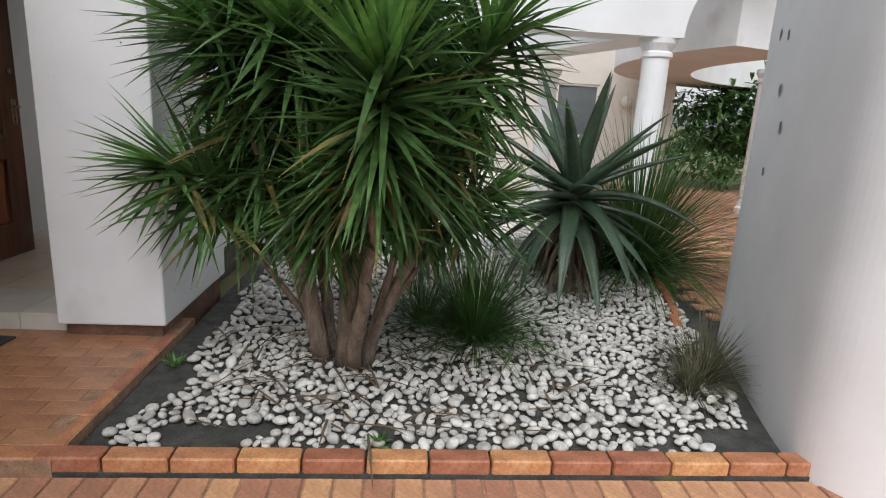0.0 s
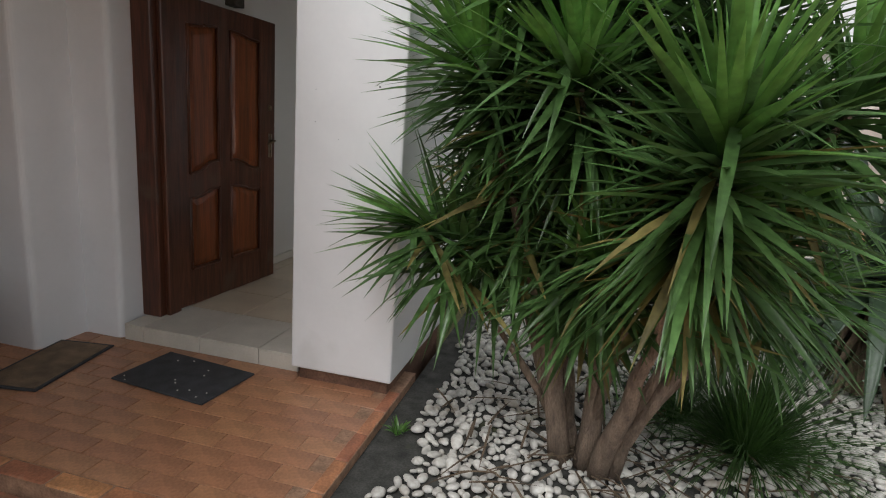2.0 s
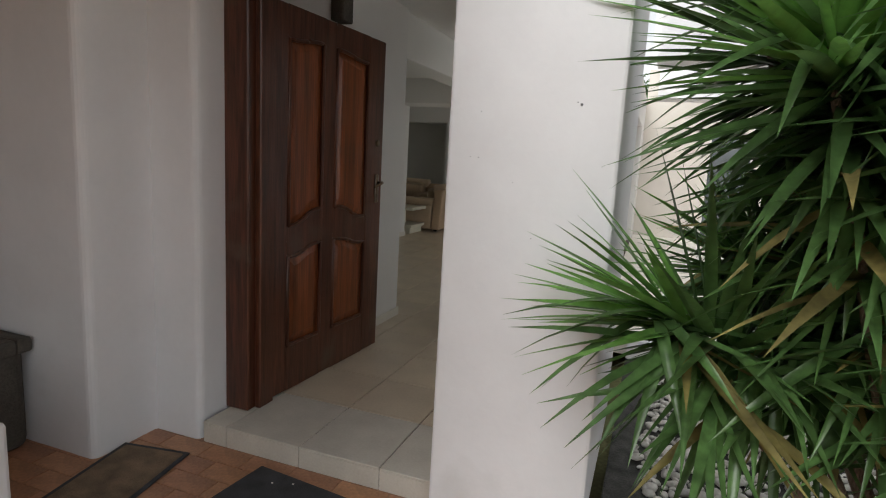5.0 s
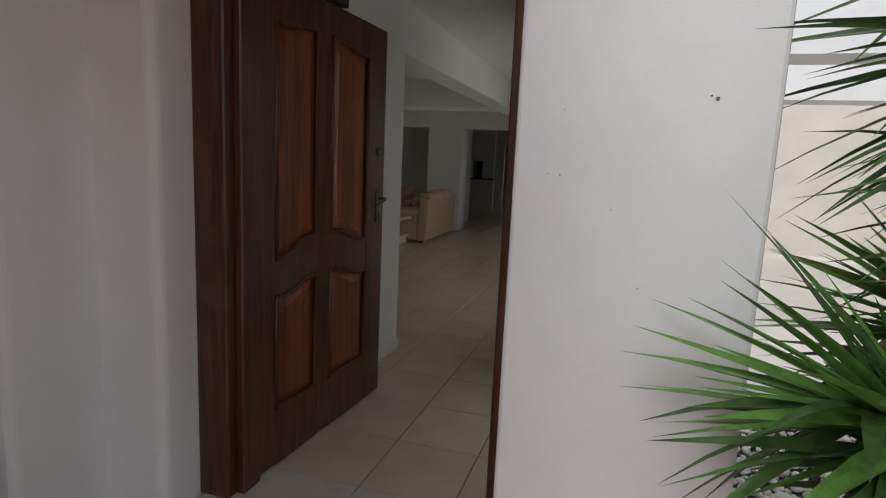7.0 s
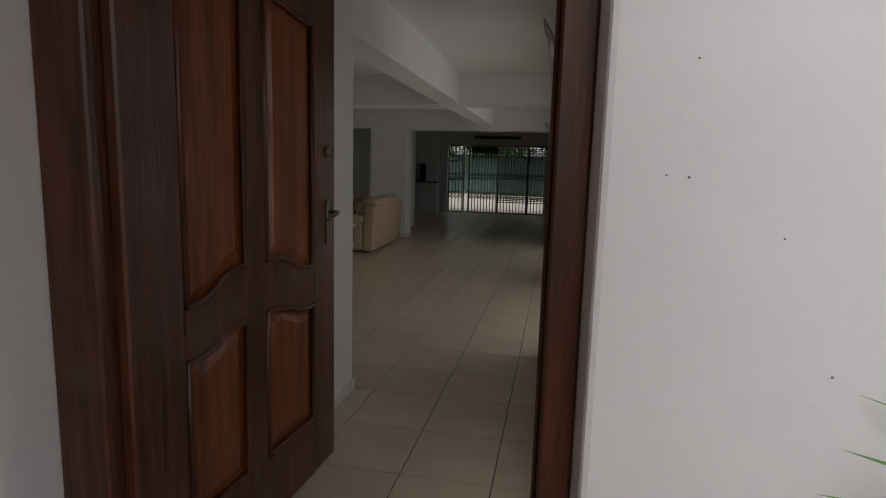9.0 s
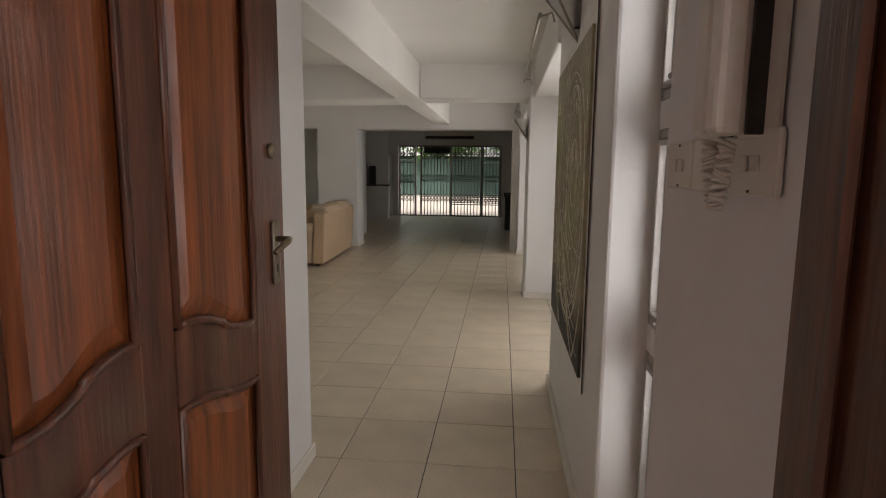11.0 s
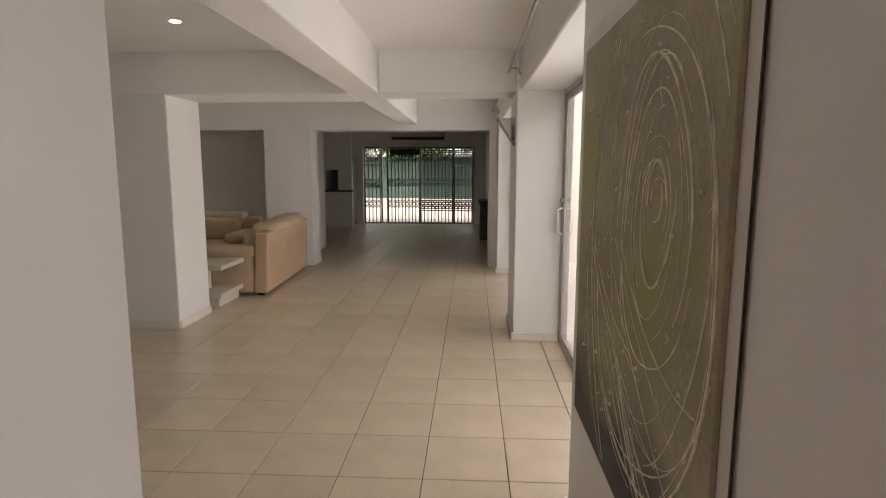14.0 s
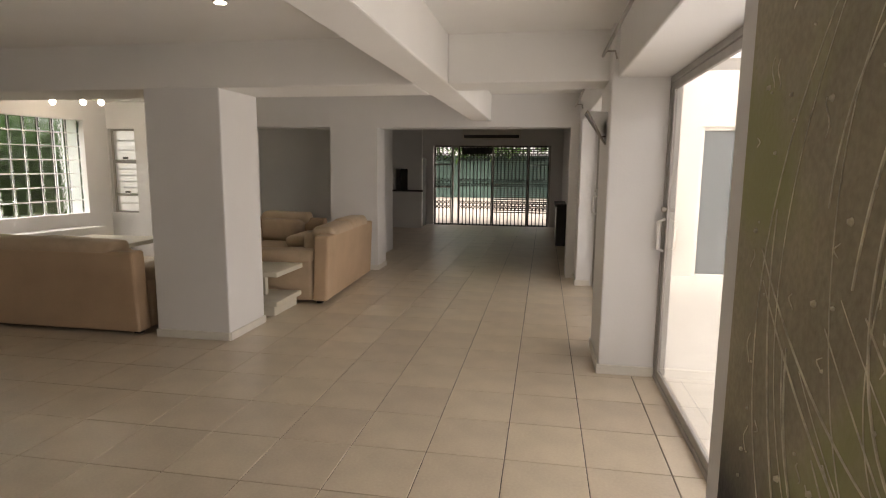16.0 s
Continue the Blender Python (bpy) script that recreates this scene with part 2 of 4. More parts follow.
def boxes(name, rows, material, bevel=0.0, parent=None, seg=1):
    if parent is not None and name in SINGLE and len(rows) > 1:
        return [boxes(name, [r], material, bevel, parent, seg) for r in rows][0]
    bm = bmesh.new()
    for r in rows:
        add_box(bm, *r, bevel=bevel, seg=seg)
    ob = new(name, finish(bm, name, material))
    ob.parent = parent
    return ob


def tubes(name, rows, material, parent=None, seg=8):
    if parent is not None and name in SINGLE and len(rows) > 1:
        return [tubes(name, [r], material, parent, seg) for r in rows][0]
    bm = bmesh.new()
    for pts, rad in rows:
        add_tube(bm, pts, rad, seg)
    ob = new(name, finish(bm, name, material, True))
    ob.parent = parent
    return ob


def thing(name, m, label, category, group=""):
    ob = new(name)
    ob.empty_display_size = 0.1
    ob.matrix_world = m
    return tagged(ob, label, category, group)


def structure(ob, label="", category=""):
    return tagged(ob, label, category, kind="structure")


def pieces(name, parent, places, size, material, gap=0.006, bevel=0.004, lift=0.0):
    """Alike slabs on one mesh per parent; places are (x, y, z, turn)."""
    bm = bmesh.new()
    sx, sy, sz = size
    add_box(bm, -sx / 2 + gap / 2, sx / 2 - gap / 2, -sy / 2 + gap / 2, sy / 2 - gap / 2, -sz, 0, bevel)
    me = finish(bm, name, material)
    for x, y, z, turn in places:
        ob = new(name, me)
        ob.parent = parent
        ob.matrix_basis = pose(x, y, z + lift * random.uniform(-1, 1), random.uniform(-1, 1) * lift * 120, random.uniform(-1, 1) * lift * 120, turn)


def slab_stuff(name, parent, places, size, material, gap=0.006):
    bm = bmesh.new()
    sx, sy, sz = size
    for x, y, z, turn in places:
        w, h = (sx, sy) if not turn else (sy, sx)
        add_box(bm, x - w / 2 + gap / 2, x + w / 2 - gap / 2, y - h / 2 + gap / 2, y + h / 2 - gap / 2, z - sz, z)
    ob = new(name, finish(bm, name, material))
    ob.parent = parent
    return tagged(ob, kind="stuff")

# ---- setting: ground and outdoor floors ----
ground = structure(boxes("ground", [(-400, 400, -400, 800, -0.6, -0.30)], M_EARTH), "dry grassy garden ground reaching to the horizon", "ground")
terrace = structure(boxes("pavement_terrace", [(-4.5, 0.62, -1.5, 0.05, -0.29, -0.1035)], M_MORTAR), "entrance terrace paved with glazed red bricks", "paving")
forecourt = structure(boxes("pavement_front", [(-6, 8, -8, -1.5, -0.29, -0.176)], M_MORTAR), "lower forecourt of red brick paving", "paving")
bed = structure(boxes("planting_bed", [(0.62, 4.6, -1.5, 2.35, -0.29, -0.155)], M_SOIL), "planting bed lined with dark ground cloth", "garden bed")
side_path = structure(boxes("pavement_path", [(4.6, 12, -1.6, 9.8, -0.29, -0.146), (0.62, 4.6, 2.35, 9.8, -0.29, -0.146)], M_MORTAR), "orange brick path beside the bed", "path")
far_court = structure(boxes("pavement_court", [(-14, 10, 16.25, 34, -0.29, -0.06)], M_GRAVEL), "pale gravel court behind the house", "court")

# ---- setting: house walls ----
HI = 3.3
structure(boxes("wall_entry_right", [(-0.02, 0.58, -0.30, 0.84, -0.03, HI)], M_PLASTER, 0.012, seg=2), "white plastered wall beside the front door", "wall")
structure(boxes("plinth", [(0.02, 0.55, -0.27, 0.80, -0.29, -0.03)], M_BASE), "dark brick plinth under the white wall", "plinth")
structure(boxes("wall_entry_left", [(-1.56, -1.26, -0.21, 0.12, -0.29, HI), (-6.0, -1.53, -0.56, 0.12, -0.29, HI)], M_PLASTER, 0.035, seg=4), "white plastered porch wall", "wall")
structure(boxes("wall_over_door", [(-1.26, -0.02, -0.29, 0.12, 2.16, HI)], M_PLASTER), "white plaster above the front door", "wall")
structure(boxes("wall_hall_left", [(-1.53, -1.23, 0.12, 1.98, -0.05, 2.48), (-10, -1.53, 1.7, 1.98, -0.05, 2.48)], M_WALL, 0.012, seg=2), "white interior wall with a rounded corner", "wall")
structure(boxes("wall_art", [(-0.05, 0.36, 1.31, 3.05, -0.05, 2.48)], M_WALL, 0.012, seg=2), "white interior wall that carries the painting", "wall")
structure(boxes("wall_window_bay", [(0.06, 0.15, 0.84, 1.31, -0.05, 0.24), (0.06, 0.15, 0.84, 1.31, 2.12, 2.44), (0.085, 0.135, 0.84, 1.31, 0.80, 0.88), (0.085, 0.135, 0.84, 1.31, 1.47, 1.55)], M_WALL), "white window bay beside the entrance", "wall")
structure(boxes("wall_right", [(-0.11, 0.36, 5.53, 6.20, -0.05, 2.48), (-0.11, 0.36, 8.70, 16.2, -0.05, 2.48),
                               (-0.07, 0.36, 3.05, 5.53, 2.085, 2.48), (-0.11, 0.36, 6.20, 8.70, 2.05, 2.48)], M_WALL, 0.012, seg=2), "white interior wall with glazed door openings", "wall")
structure(boxes("wall_partition", [(-3.55, -2.86, 9.2, 9.62, -0.05, 2.48), (-2.86, -0.22, 9.2, 9.62, 2.01, 2.48), (-4.85, -3.55, 9.2, 9.62, 2.02, 2.48),
                                   (-6.3, -4.85, 9.2, 9.62, -0.05, 2.48), (-0.22, -0.11, 9.2, 9.62, -0.05, 2.48)], M_WALL), "white partition with a wide opening", "wall")
structure(boxes("wall_nook", [(-6.3, -3.50, 10.6, 10.8, -0.05, 2.44), (-3.50, -3.2, 9.62, 11.3, -0.05, 2.44)], M_WALL, 0.01), "white wall of a recess", "wall")
structure(boxes("wall_north", [(-5.2, -3.36, 15.9, 16.2, -0.05, 2.44), (-0.40, -0.11, 15.9, 16.2, -0.05, 2.44), (-3.36, -0.40, 15.9, 16.2, 2.02, 2.44)], M_WALL), "far white wall round the glazed doors", "wall")
structure(boxes("wall_far_left", [(-5.4, -5.2, 10.8, 16.2, -0.05, 2.44)], M_WALL), "white wall of the far room", "wall")
structure(boxes("wall_kitchen_hatch", [(-5.2, -3.45, 14.9, 15.0, -0.05, 0.88), (-5.2, -4.12, 14.9, 15.0, 0.88, 1.42), (-3.80, -3.45, 14.9, 15.0, 0.88, 2.44), (-5.2, -3.80, 14.9, 15.0, 1.42, 2.44)], M_WALL), "white half wall with a serving hatch", "wall")
structure(boxes("wall_living_north", [(-8.3, -7.40, 9.55, 9.75, -0.05, 2.44), (-6.93, -6.3, 9.55, 9.75, -0.05, 2.44), (-7.40, -6.93, 9.55, 9.75, -0.05, 0.70), (-7.40, -6.93, 9.55, 9.75, 2.03, 2.44), (-6.5, -6.3, 9.62, 9.55, -0.05, 2.44)], M_WALL), "white living room wall round a narrow window", "wall")
structure(boxes("wall_living_west", [(-8.3, -7.9, 1.7, 6.3, -0.05, 2.44)], M_WALL), "white living room wall", "wall")
structure(boxes("column_square", [(-3.80, -3.12, 5.70, 6.31, -0.05, 2.10)], M_WALL, 0.012, seg=2), "square white column in the living room", "column")
structure(boxes("ceiling", [(-8.6, 0.36, 0.12, 16.2, 2.44, 2.62)], M_CEIL), "white plaster ceiling", "ceiling")
structure(boxes("ceiling_beam", [(-1.53, -1.27, 0.12, 9.2, 2.09, 2.48), (-1.27, -0.07, 5.70, 6.12, 2.09, 2.48), (-8.3, -1.53, 5.70, 6.31, 2.085, 2.48)], M_CEIL, 0.012, seg=2), "white boxed ceiling beams", "beam")
# Unseen porch ceiling; its reach beyond the terrace is added to darken the entrance.
structure(boxes("ceiling_porch", [(-6.0, -0.22, -6.0, -0.295, 2.56, 2.8)], M_CEIL), "unseen porch ceiling, carried past the terrace to shade the entrance", "ceiling")
# Added walls, out of view: they block low sky and sun from the porch.
structure(boxes("wall_porch_light_block", [(-6.2, -6.0, -6.0, 0.12, -0.29, 3.45), (-6.0, -0.22, -6.2, -6.0, -0.29, 2.8)], M_PLASTER), "unseen white walls added to keep daylight off the porch", "wall")
structure(boxes("baseboard", [(-3.805, -3.115, 5.685, 5.70, 0, 0.07), (-3.12, -3.105, 5.70, 6.31, 0, 0.07), (-0.125, 0.30, 5.515, 5.53, 0, 0.07), (-0.125, -0.11, 5.53, 6.2, 0, 0.07),
                              (-1.23, -1.218, 0.2, 1.99, 0, 0.07), (-0.065, -0.05, 1.31, 3.065, 0, 0.07), (-0.05, 0.30, 3.05, 3.065, 0, 0.07), (-2.86, -2.845, 9.2, 9.62, 0, 0.07), (-3.55, -2.845, 9.185, 9.2, 0, 0.07),
                              (-0.125, 0.06, 8.685, 8.70, 0, 0.07), (-0.125, -0.11, 8.7, 9.2, 0, 0.07), (-0.035, -0.02, 0.2, 0.84, 0, 0.07)], M_SKIRT, 0.003), "cream skirting along the walls", "skirting")
floor = structure(boxes("floor", [(-8.3, 0.36, 0.0, 16.2, -0.28, -0.006), (-1.24, -0.02, -0.20, 0.0, -0.28, -0.006)], M_GROUT), "cream ceramic tile floor with dark joints", "floor")
bm = bmesh.new()
nose = [(4.10, 0.0), (3.90, -0.62), (3.76, -1.05), (3.69, -1.30), (3.675, -1.42), (3.70, -1.54), (3.77, -1.65), (3.87, -1.75), (4.0, -1.83), (4.15, -1.88), (4.35, -1.91), (4.9, -1.93), (4.9, 0.1), (4.2, 0.1)]
for _ in range(2):
    nose = [p for a, c in zip(nose, nose[1:] + nose[:1]) for p in ((a[0] * 0.75 + c[0] * 0.25, a[1] * 0.75 + c[1] * 0.25), (a[0] * 0.25 + c[0] * 0.75, a[1] * 0.25 + c[1] * 0.75))]
add_prism(bm, nose, -0.29, 3.6)
structure(new("wall_garden_pier", finish(bm, "wall_garden_pier", M_PLASTER)), "tall white plastered garden pier with chipped paint", "pier")

# curved window bay of the living room
BAY = [(-7.52, 9.20), (-7.62, 8.75), (-7.70, 8.30), (-7.76, 7.85), (-7.80, 7.40), (-7.83, 6.95), (-7.85, 6.50), (-7.86, 6.20)]
bm = bmesh.new()
back = [(x - 0.35, y + 0.05) for x, y in BAY]
add_prism(bm, BAY + back[::-1], -0.05, 0.72)
add_prism(bm, BAY + back[::-1], 2.14, 2.44)
add_prism(bm, [(-7.52, 9.2), (-7.42, 9.55), (-7.9, 9.6), (-7.9, 9.25)], -0.05, 2.44)
front = [(x + 0.30, y) for x, y in BAY]
add_prism(bm, [(x + 0.005, y) for x, y in BAY] + front[::-1], -0.05, 0.52)
structure(new("wall_bay", finish(bm, "wall_bay", M_WALL)), "curved white bay wall with a ledge under glass blocks", "wall")

# ---- front door ----
structure(boxes("door_frame", [(-1.26, -1.12, -0.03, 0.13, 0.0, 2.16), (-1.12, -1.085, 0.02, 0.13, 0.0, 2.10), (-0.088, -0.021, -0.06, 0.12, 0.0, 2.16), (-0.10, -0.088, 0.02, 0.06, 0.0, 2.10),
                               (-1.12, -0.088, -0.03, 0.12, 2.08, 2.16)], M_DOOR, 0.006), "dark stained hardwood door frame", "door frame")
L, H, TH = 1.10, 2.03, 0.044
door = thing("front_door", pose(-1.125, 0.115, 0.01, 0, 0, 86.5), "open dark hardwood front door with raised red-brown panels", "door")
cols = [(0.135, 0.44), (0.55, 0.91)]
boxes("stile", [(0, 0.135, -TH / 2, TH / 2, 0, H), (0.91, L, -TH / 2, TH / 2, 0, H), (0.44, 0.55, -TH / 2, TH / 2, 0.0, H)], M_DOOR, 0.004, door)


def wavy_rail(lo_fn, hi_fn):
    """A rail whose edges follow curves along the door's width."""
    b = bmesh.new()
    n = 26
    for c0, c1 in cols:
        rows = []
        for i in range(n + 1):
            u = i / n
            x = c0 + (c1 - c0) * u
            w = u if c0 < 0.4 else 1 - u
            rows.append([b.verts.new((x, s * TH / 2, z)) for z in (lo_fn(w), hi_fn(w)) for s in (-1, 1)])
        for p, q in zip(rows, rows[1:]):
            for a, c in ((0, 1), (1, 3), (3, 2), (2, 0)):
                b.faces.new((p[a], p[c], q[c], q[a]))
    ob = new("rail", finish(b, "rail", M_DOOR))
    ob.parent = door


def ess(w):
    """A double curve: flat at the outer stile, swelling towards the middle one."""
    return 0.5 - 0.5 * math.cos(math.pi * min(1, max(0, w * 1.25 - 0.12)))


wavy_rail(lambda w: 0.0, lambda w: 0.25)
wavy_rail(lambda w: H - 0.13 - 0.025 * ess(1 - w), lambda w: H)
wavy_rail(lambda w: 0.76 + 0.05 * ess(w), lambda w: 0.91 + 0.075 * ess(w))


def raised_field(b, c0, c1, lo, hi, outer, inner):
    """A bevelled raised field between two curved edges, proud on both faces."""
    n = 18
    for sg in (-1, 1):
        rows = []
        for i in range(n + 1):
            u = i / n
            w = u if c0 < 0.4 else 1 - u
            x_o, x_i = c0 + outer + (c1 - c0 - 2 * outer) * u, c0 + inner + (c1 - c0 - 2 * inner) * u
            rows.append([b.verts.new(p) for p in ((x_o, sg * 0.008, lo(w) + outer), (x_i, sg * 0.020, lo(w) + inner), (x_i, sg * 0.020, hi(w) - inner), (x_o, sg * 0.008, hi(w) - outer))])
        for p, q in zip(rows, rows[1:]):
            for k in range(3):
                b.faces.new((p[k], p[k + 1], q[k + 1], q[k]))
        b.faces.new(rows[0])
        b.faces.new(rows[-1][::-1])


for c0, c1 in cols:
    for lo, hi in ((lambda w: 0.25, lambda w: 0.76 + 0.05 * ess(w)), (lambda w: 0.91 + 0.075 * ess(w), lambda w: H - 0.13 - 0.025 * ess(1 - w))):
        b = bmesh.new()
        add_box(b, c0 - 0.01, c1 + 0.01, -0.008, 0.008, lo(0) - 0.01, hi(1) + 0.02)
        raised_field(b, c0, c1, lo, hi, 0.022, 0.062)
        p = new("panel", finish(b, "panel", M_PANEL))
        p.parent = door
        tagged(p, "red-brown raised hardwood panel")
        for sg in (-1, 1):
            edge_pts = [(c0 + (c1 - c0) * i / 18, sg * 0.021, fn((i / 18) if c0 < 0.4 else 1 - i / 18)) for fn in (lo,) for i in range(19)]
            edge_pts += [(c0 + (c1 - c0) * i / 18, sg * 0.021, hi((i / 18) if c0 < 0.4 else 1 - i / 18)) for i in range(18, -1, -1)]
            cx, cz = (c0 + c1) / 2, (lo(0.5) + hi(0.5)) / 2
            inset = [(x + math.copysign(0.009, cx - x), y, z + math.copysign(0.009, cz - z)) for x, y, z in edge_pts]
            tubes("moulding", [(inset + inset[:1], 0.011)], M_DOOR, door, 6)
for s in (-1, 1):
    y = s * (TH / 2 + 0.004)
    plate = boxes("handle_plate", [(L - 0.09, L - 0.05, y - 0.004, y + 0.004, 0.995, 1.185)], M_BRASS, 0.003, door)
    tagged(plate, "aged brass handle plate with a keyhole")
    tubes("handle", [([(L - 0.065, y, 1.13), (L - 0.065, y + s * 0.045, 1.13), (L - 0.10, y + s * 0.055, 1.128), (L - 0.17, y + s * 0.05, 1.105)], [0.009, 0.009, 0.010, 0.008])], M_BRASS, plate)
    boxes("keyhole", [(L - 0.069, L - 0.061, y - 0.005, y + 0.005, 1.03, 1.055)], M_DARKMETAL, 0, plate)
    tubes("beading", [([(L - 0.088 + k * 0.036, y + s * 0.004, 1.0), (L - 0.088 + k * 0.036, y + s * 0.004, 1.18)], 0.003) for k in (0, 1)], M_STEEL, plate)
    lock = tubes("lock_cylinder", [([(L - 0.075, y - s * 0.002, 1.385), (L - 0.075, y + s * 0.006, 1.385)], 0.022)], M_BRASS, door, 16)
tubes("hinge", [([(-0.008, 0.022, z), (-0.008, 0.022, z + 0.1)], 0.008) for z in (0.22, 0.95, 1.76)], M_STEEL, door)

# ---- window beside the entrance ----
for z0, z1 in ((0.24, 0.80), (0.88, 1.47), (1.55, 2.12)):
    w = thing("side_window", pose(0.11, 1.075, z0), "grey aluminium window with frosted glass, closed", "window", "panes beside the entrance")
    hh, half = z1 - z0, 0.235
    boxes("frame", [(-0.025, 0.02, -half, -half + 0.03, 0, hh), (-0.025, 0.02, half - 0.03, half, 0, hh), (-0.025, 0.02, -half + 0.03, half - 0.03, 0, 0.03), (-0.025, 0.02, -half + 0.03, half - 0.03, hh - 0.03, hh)], M_ALU, 0.004, w)
    boxes("sash", [(-0.035, 0.01, -half + 0.032, -half + 0.05, 0.032, hh - 0.032), (-0.035, 0.01, half - 0.05, half - 0.032, 0.032, hh - 0.032), (-0.035, 0.01, -half + 0.05, half - 0.05, 0.032, 0.05), (-0.035, 0.01, -half + 0.05, half - 0.05, hh - 0.05, hh - 0.032)], M_ALU, 0.003, w)
    boxes("gasket", [(-0.012, -0.005, -half + 0.05, -half + 0.055, 0.05, hh - 0.05), (-0.012, -0.005, half - 0.055, half - 0.05, 0.05, hh - 0.05), (-0.012, -0.005, -half + 0.055, half - 0.055, 0.05, 0.055), (-0.012, -0.005, -half + 0.055, half - 0.055, hh - 0.055, hh - 0.05)], M_DARKMETAL, 0, w)
    g = boxes("pane", [(-0.004, 0.002, -half + 0.05, half - 0.05, 0.05, hh - 0.05)], M_FROST, 0, w)
    g.visible_shadow = False
    if z0 > 0.5:
        boxes("catch", [(-0.06, -0.035, -0.03, 0.05, 0.04, 0.052), (-0.065, -0.055, -0.03, 0.0, 0.03, 0.085)], M_ALU, 0.003, w)

# ---- glazed sliding doors on the right ----


def sliding_door(x, y0, y1, top, label, handle=True):
    d = thing("sliding_door", pose(x, y0, 0), label, "sliding door", "glazed patio doors")
    n = y1 - y0
    boxes("frame", [(-0.03, 0.05, 0, 0.035, 0, top), (-0.03, 0.05, n - 0.035, n, 0, top), (-0.03, 0.05, 0.035, n - 0.035, top - 0.04, top), (-0.03, 0.05, 0.035, n - 0.035, 0, 0.03)], M_ALU, 0.004, d)
    for a, b, off in ((0.035, n * 0.4 + 0.03, 0.03), (n * 0.4 - 0.03, n - 0.035, -0.005)):
        leaf = boxes("sash", [(off - 0.015, off + 0.012, a, a + 0.05, 0.03, top - 0.04), (off - 0.015, off + 0.012, b - 0.05, b, 0.03, top - 0.04), (off - 0.015, off + 0.012, a + 0.05, b - 0.05, 0.03, 0.08), (off - 0.015, off + 0.012, a + 0.05, b - 0.05, top - 0.09, top - 0.04)], M_ALU, 0.004, d)
        p = boxes("pane", [(off - 0.004, off + 0.002, a + 0.05, b - 0.05, 0.08, top - 0.09)], M_GLASS, 0, leaf)
        p.visible_shadow = False
    if handle:
        tubes("handle", [([(-0.02, n - 0.06, 0.92), (-0.065, n - 0.06, 0.94), (-0.065, n - 0.06, 1.12), (-0.02, n - 0.06, 1.14)], 0.012)], M_WHITEP, d)
        boxes("lock", [(-0.05, -0.02, n - 0.08, n - 0.04, 1.19, 1.22)], M_STEEL, 0.003, d)
    return d


sliding_door(0.30, 3.066, 5.53, 2.085, "grey aluminium sliding glass door, closed")
sliding_door(0.12, 6.20, 8.685, 2.05, "second grey aluminium sliding glass door, closed")

# ---- glass blocks ----
blocks = thing("glass_block_window", pose(0, 0, 0), "curved window wall of clear square glass blocks", "window")
bm = bmesh.new()
add_box(bm, -0.04, 0.04, -0.096, 0.096, 0.004, 0.196, 0.014, 2)
block_mesh = finish(bm, "glass_block", M_BLOCK)
ends = [Vector((x, y, 0)) for x, y in BAY]
length, seg_rows = 0.0, []
for a, b in zip(ends, ends[1:]):
    seg_rows.append((length, a, b))
    length += (b - a).length
s, spots = 0.11, []
while s < length - 0.1:
    l0, a, b = [r for r in seg_rows if r[0] <= s][-1]
    d = (b - a).normalized()
    spots.append((a + d * (s - l0) + Vector((-0.10, 0, 0)), math.degrees(math.atan2(d.y, d.x)) + 90))
    s += 0.203
for p, turn in spots:
    for k in range(7):
        ob = new("block", block_mesh)
        ob.parent, ob.visible_shadow = blocks, False
        ob.matrix_basis = pose(p.x, p.y, 0.722 + k * 0.2025, 0, 0, turn)
bm = bmesh.new()
for k in range(8):
    add_tube(bm, [(p.x, p.y, 0.722 + k * 0.2025) for p, _ in spots], 0.012, 5)
for (p, _), (q, _) in zip(spots, spots[1:]):
    m = (p + q) / 2
    add_tube(bm, [(m.x, m.y, 0.72), (m.x, m.y, 2.14)], 0.010, 5)
ob = new("mortar", finish(bm, "mortar", M_WHITEP))
ob.parent = blocks

# narrow living room window with bars
w = thing("narrow_window", pose(-7.165, 9.64, 0.70), "narrow grey aluminium window with horizontal bars", "window")
boxes("frame", [(-0.235, -0.205, -0.03, 0.03, 0, 1.33), (0.205, 0.235, -0.03, 0.03, 0, 1.33), (-0.205, 0.205, -0.03, 0.03, 0, 0.03), (-0.205, 0.205, -0.03, 0.03, 1.30, 1.33), (-0.205, 0.205, -0.03, 0.03, 0.27, 0.31), (-0.205, 0.205, -0.03, 0.03, 0.79, 0.85)], M_ALU, 0.004, w)
tubes("bar", [([(-0.205, 0.02, z), (0.205, 0.02, z)], 0.008) for z in (0.15, 0.40, 0.50, 0.60, 0.70, 1.0, 1.15)], M_DARKMETAL, w)
boxes("catch", [(-0.02, 0.06, -0.06, -0.03, 0.32, 0.35), (-0.02, 0.06, -0.06, -0.03, 0.86, 0.89)], M_DARKMETAL, 0.003, w)
g = boxes("pane", [(-0.205, 0.205, -0.003, 0.003, 0.03, 1.30)], M_FROST, 0, w)
g.visible_shadow = False

# ---- far glazed doors with security gates ----
far = thing("far_sliding_door", pose(-3.36, 16.02, 0), "grey aluminium glazed doors at the far end, one leaf open", "sliding door")
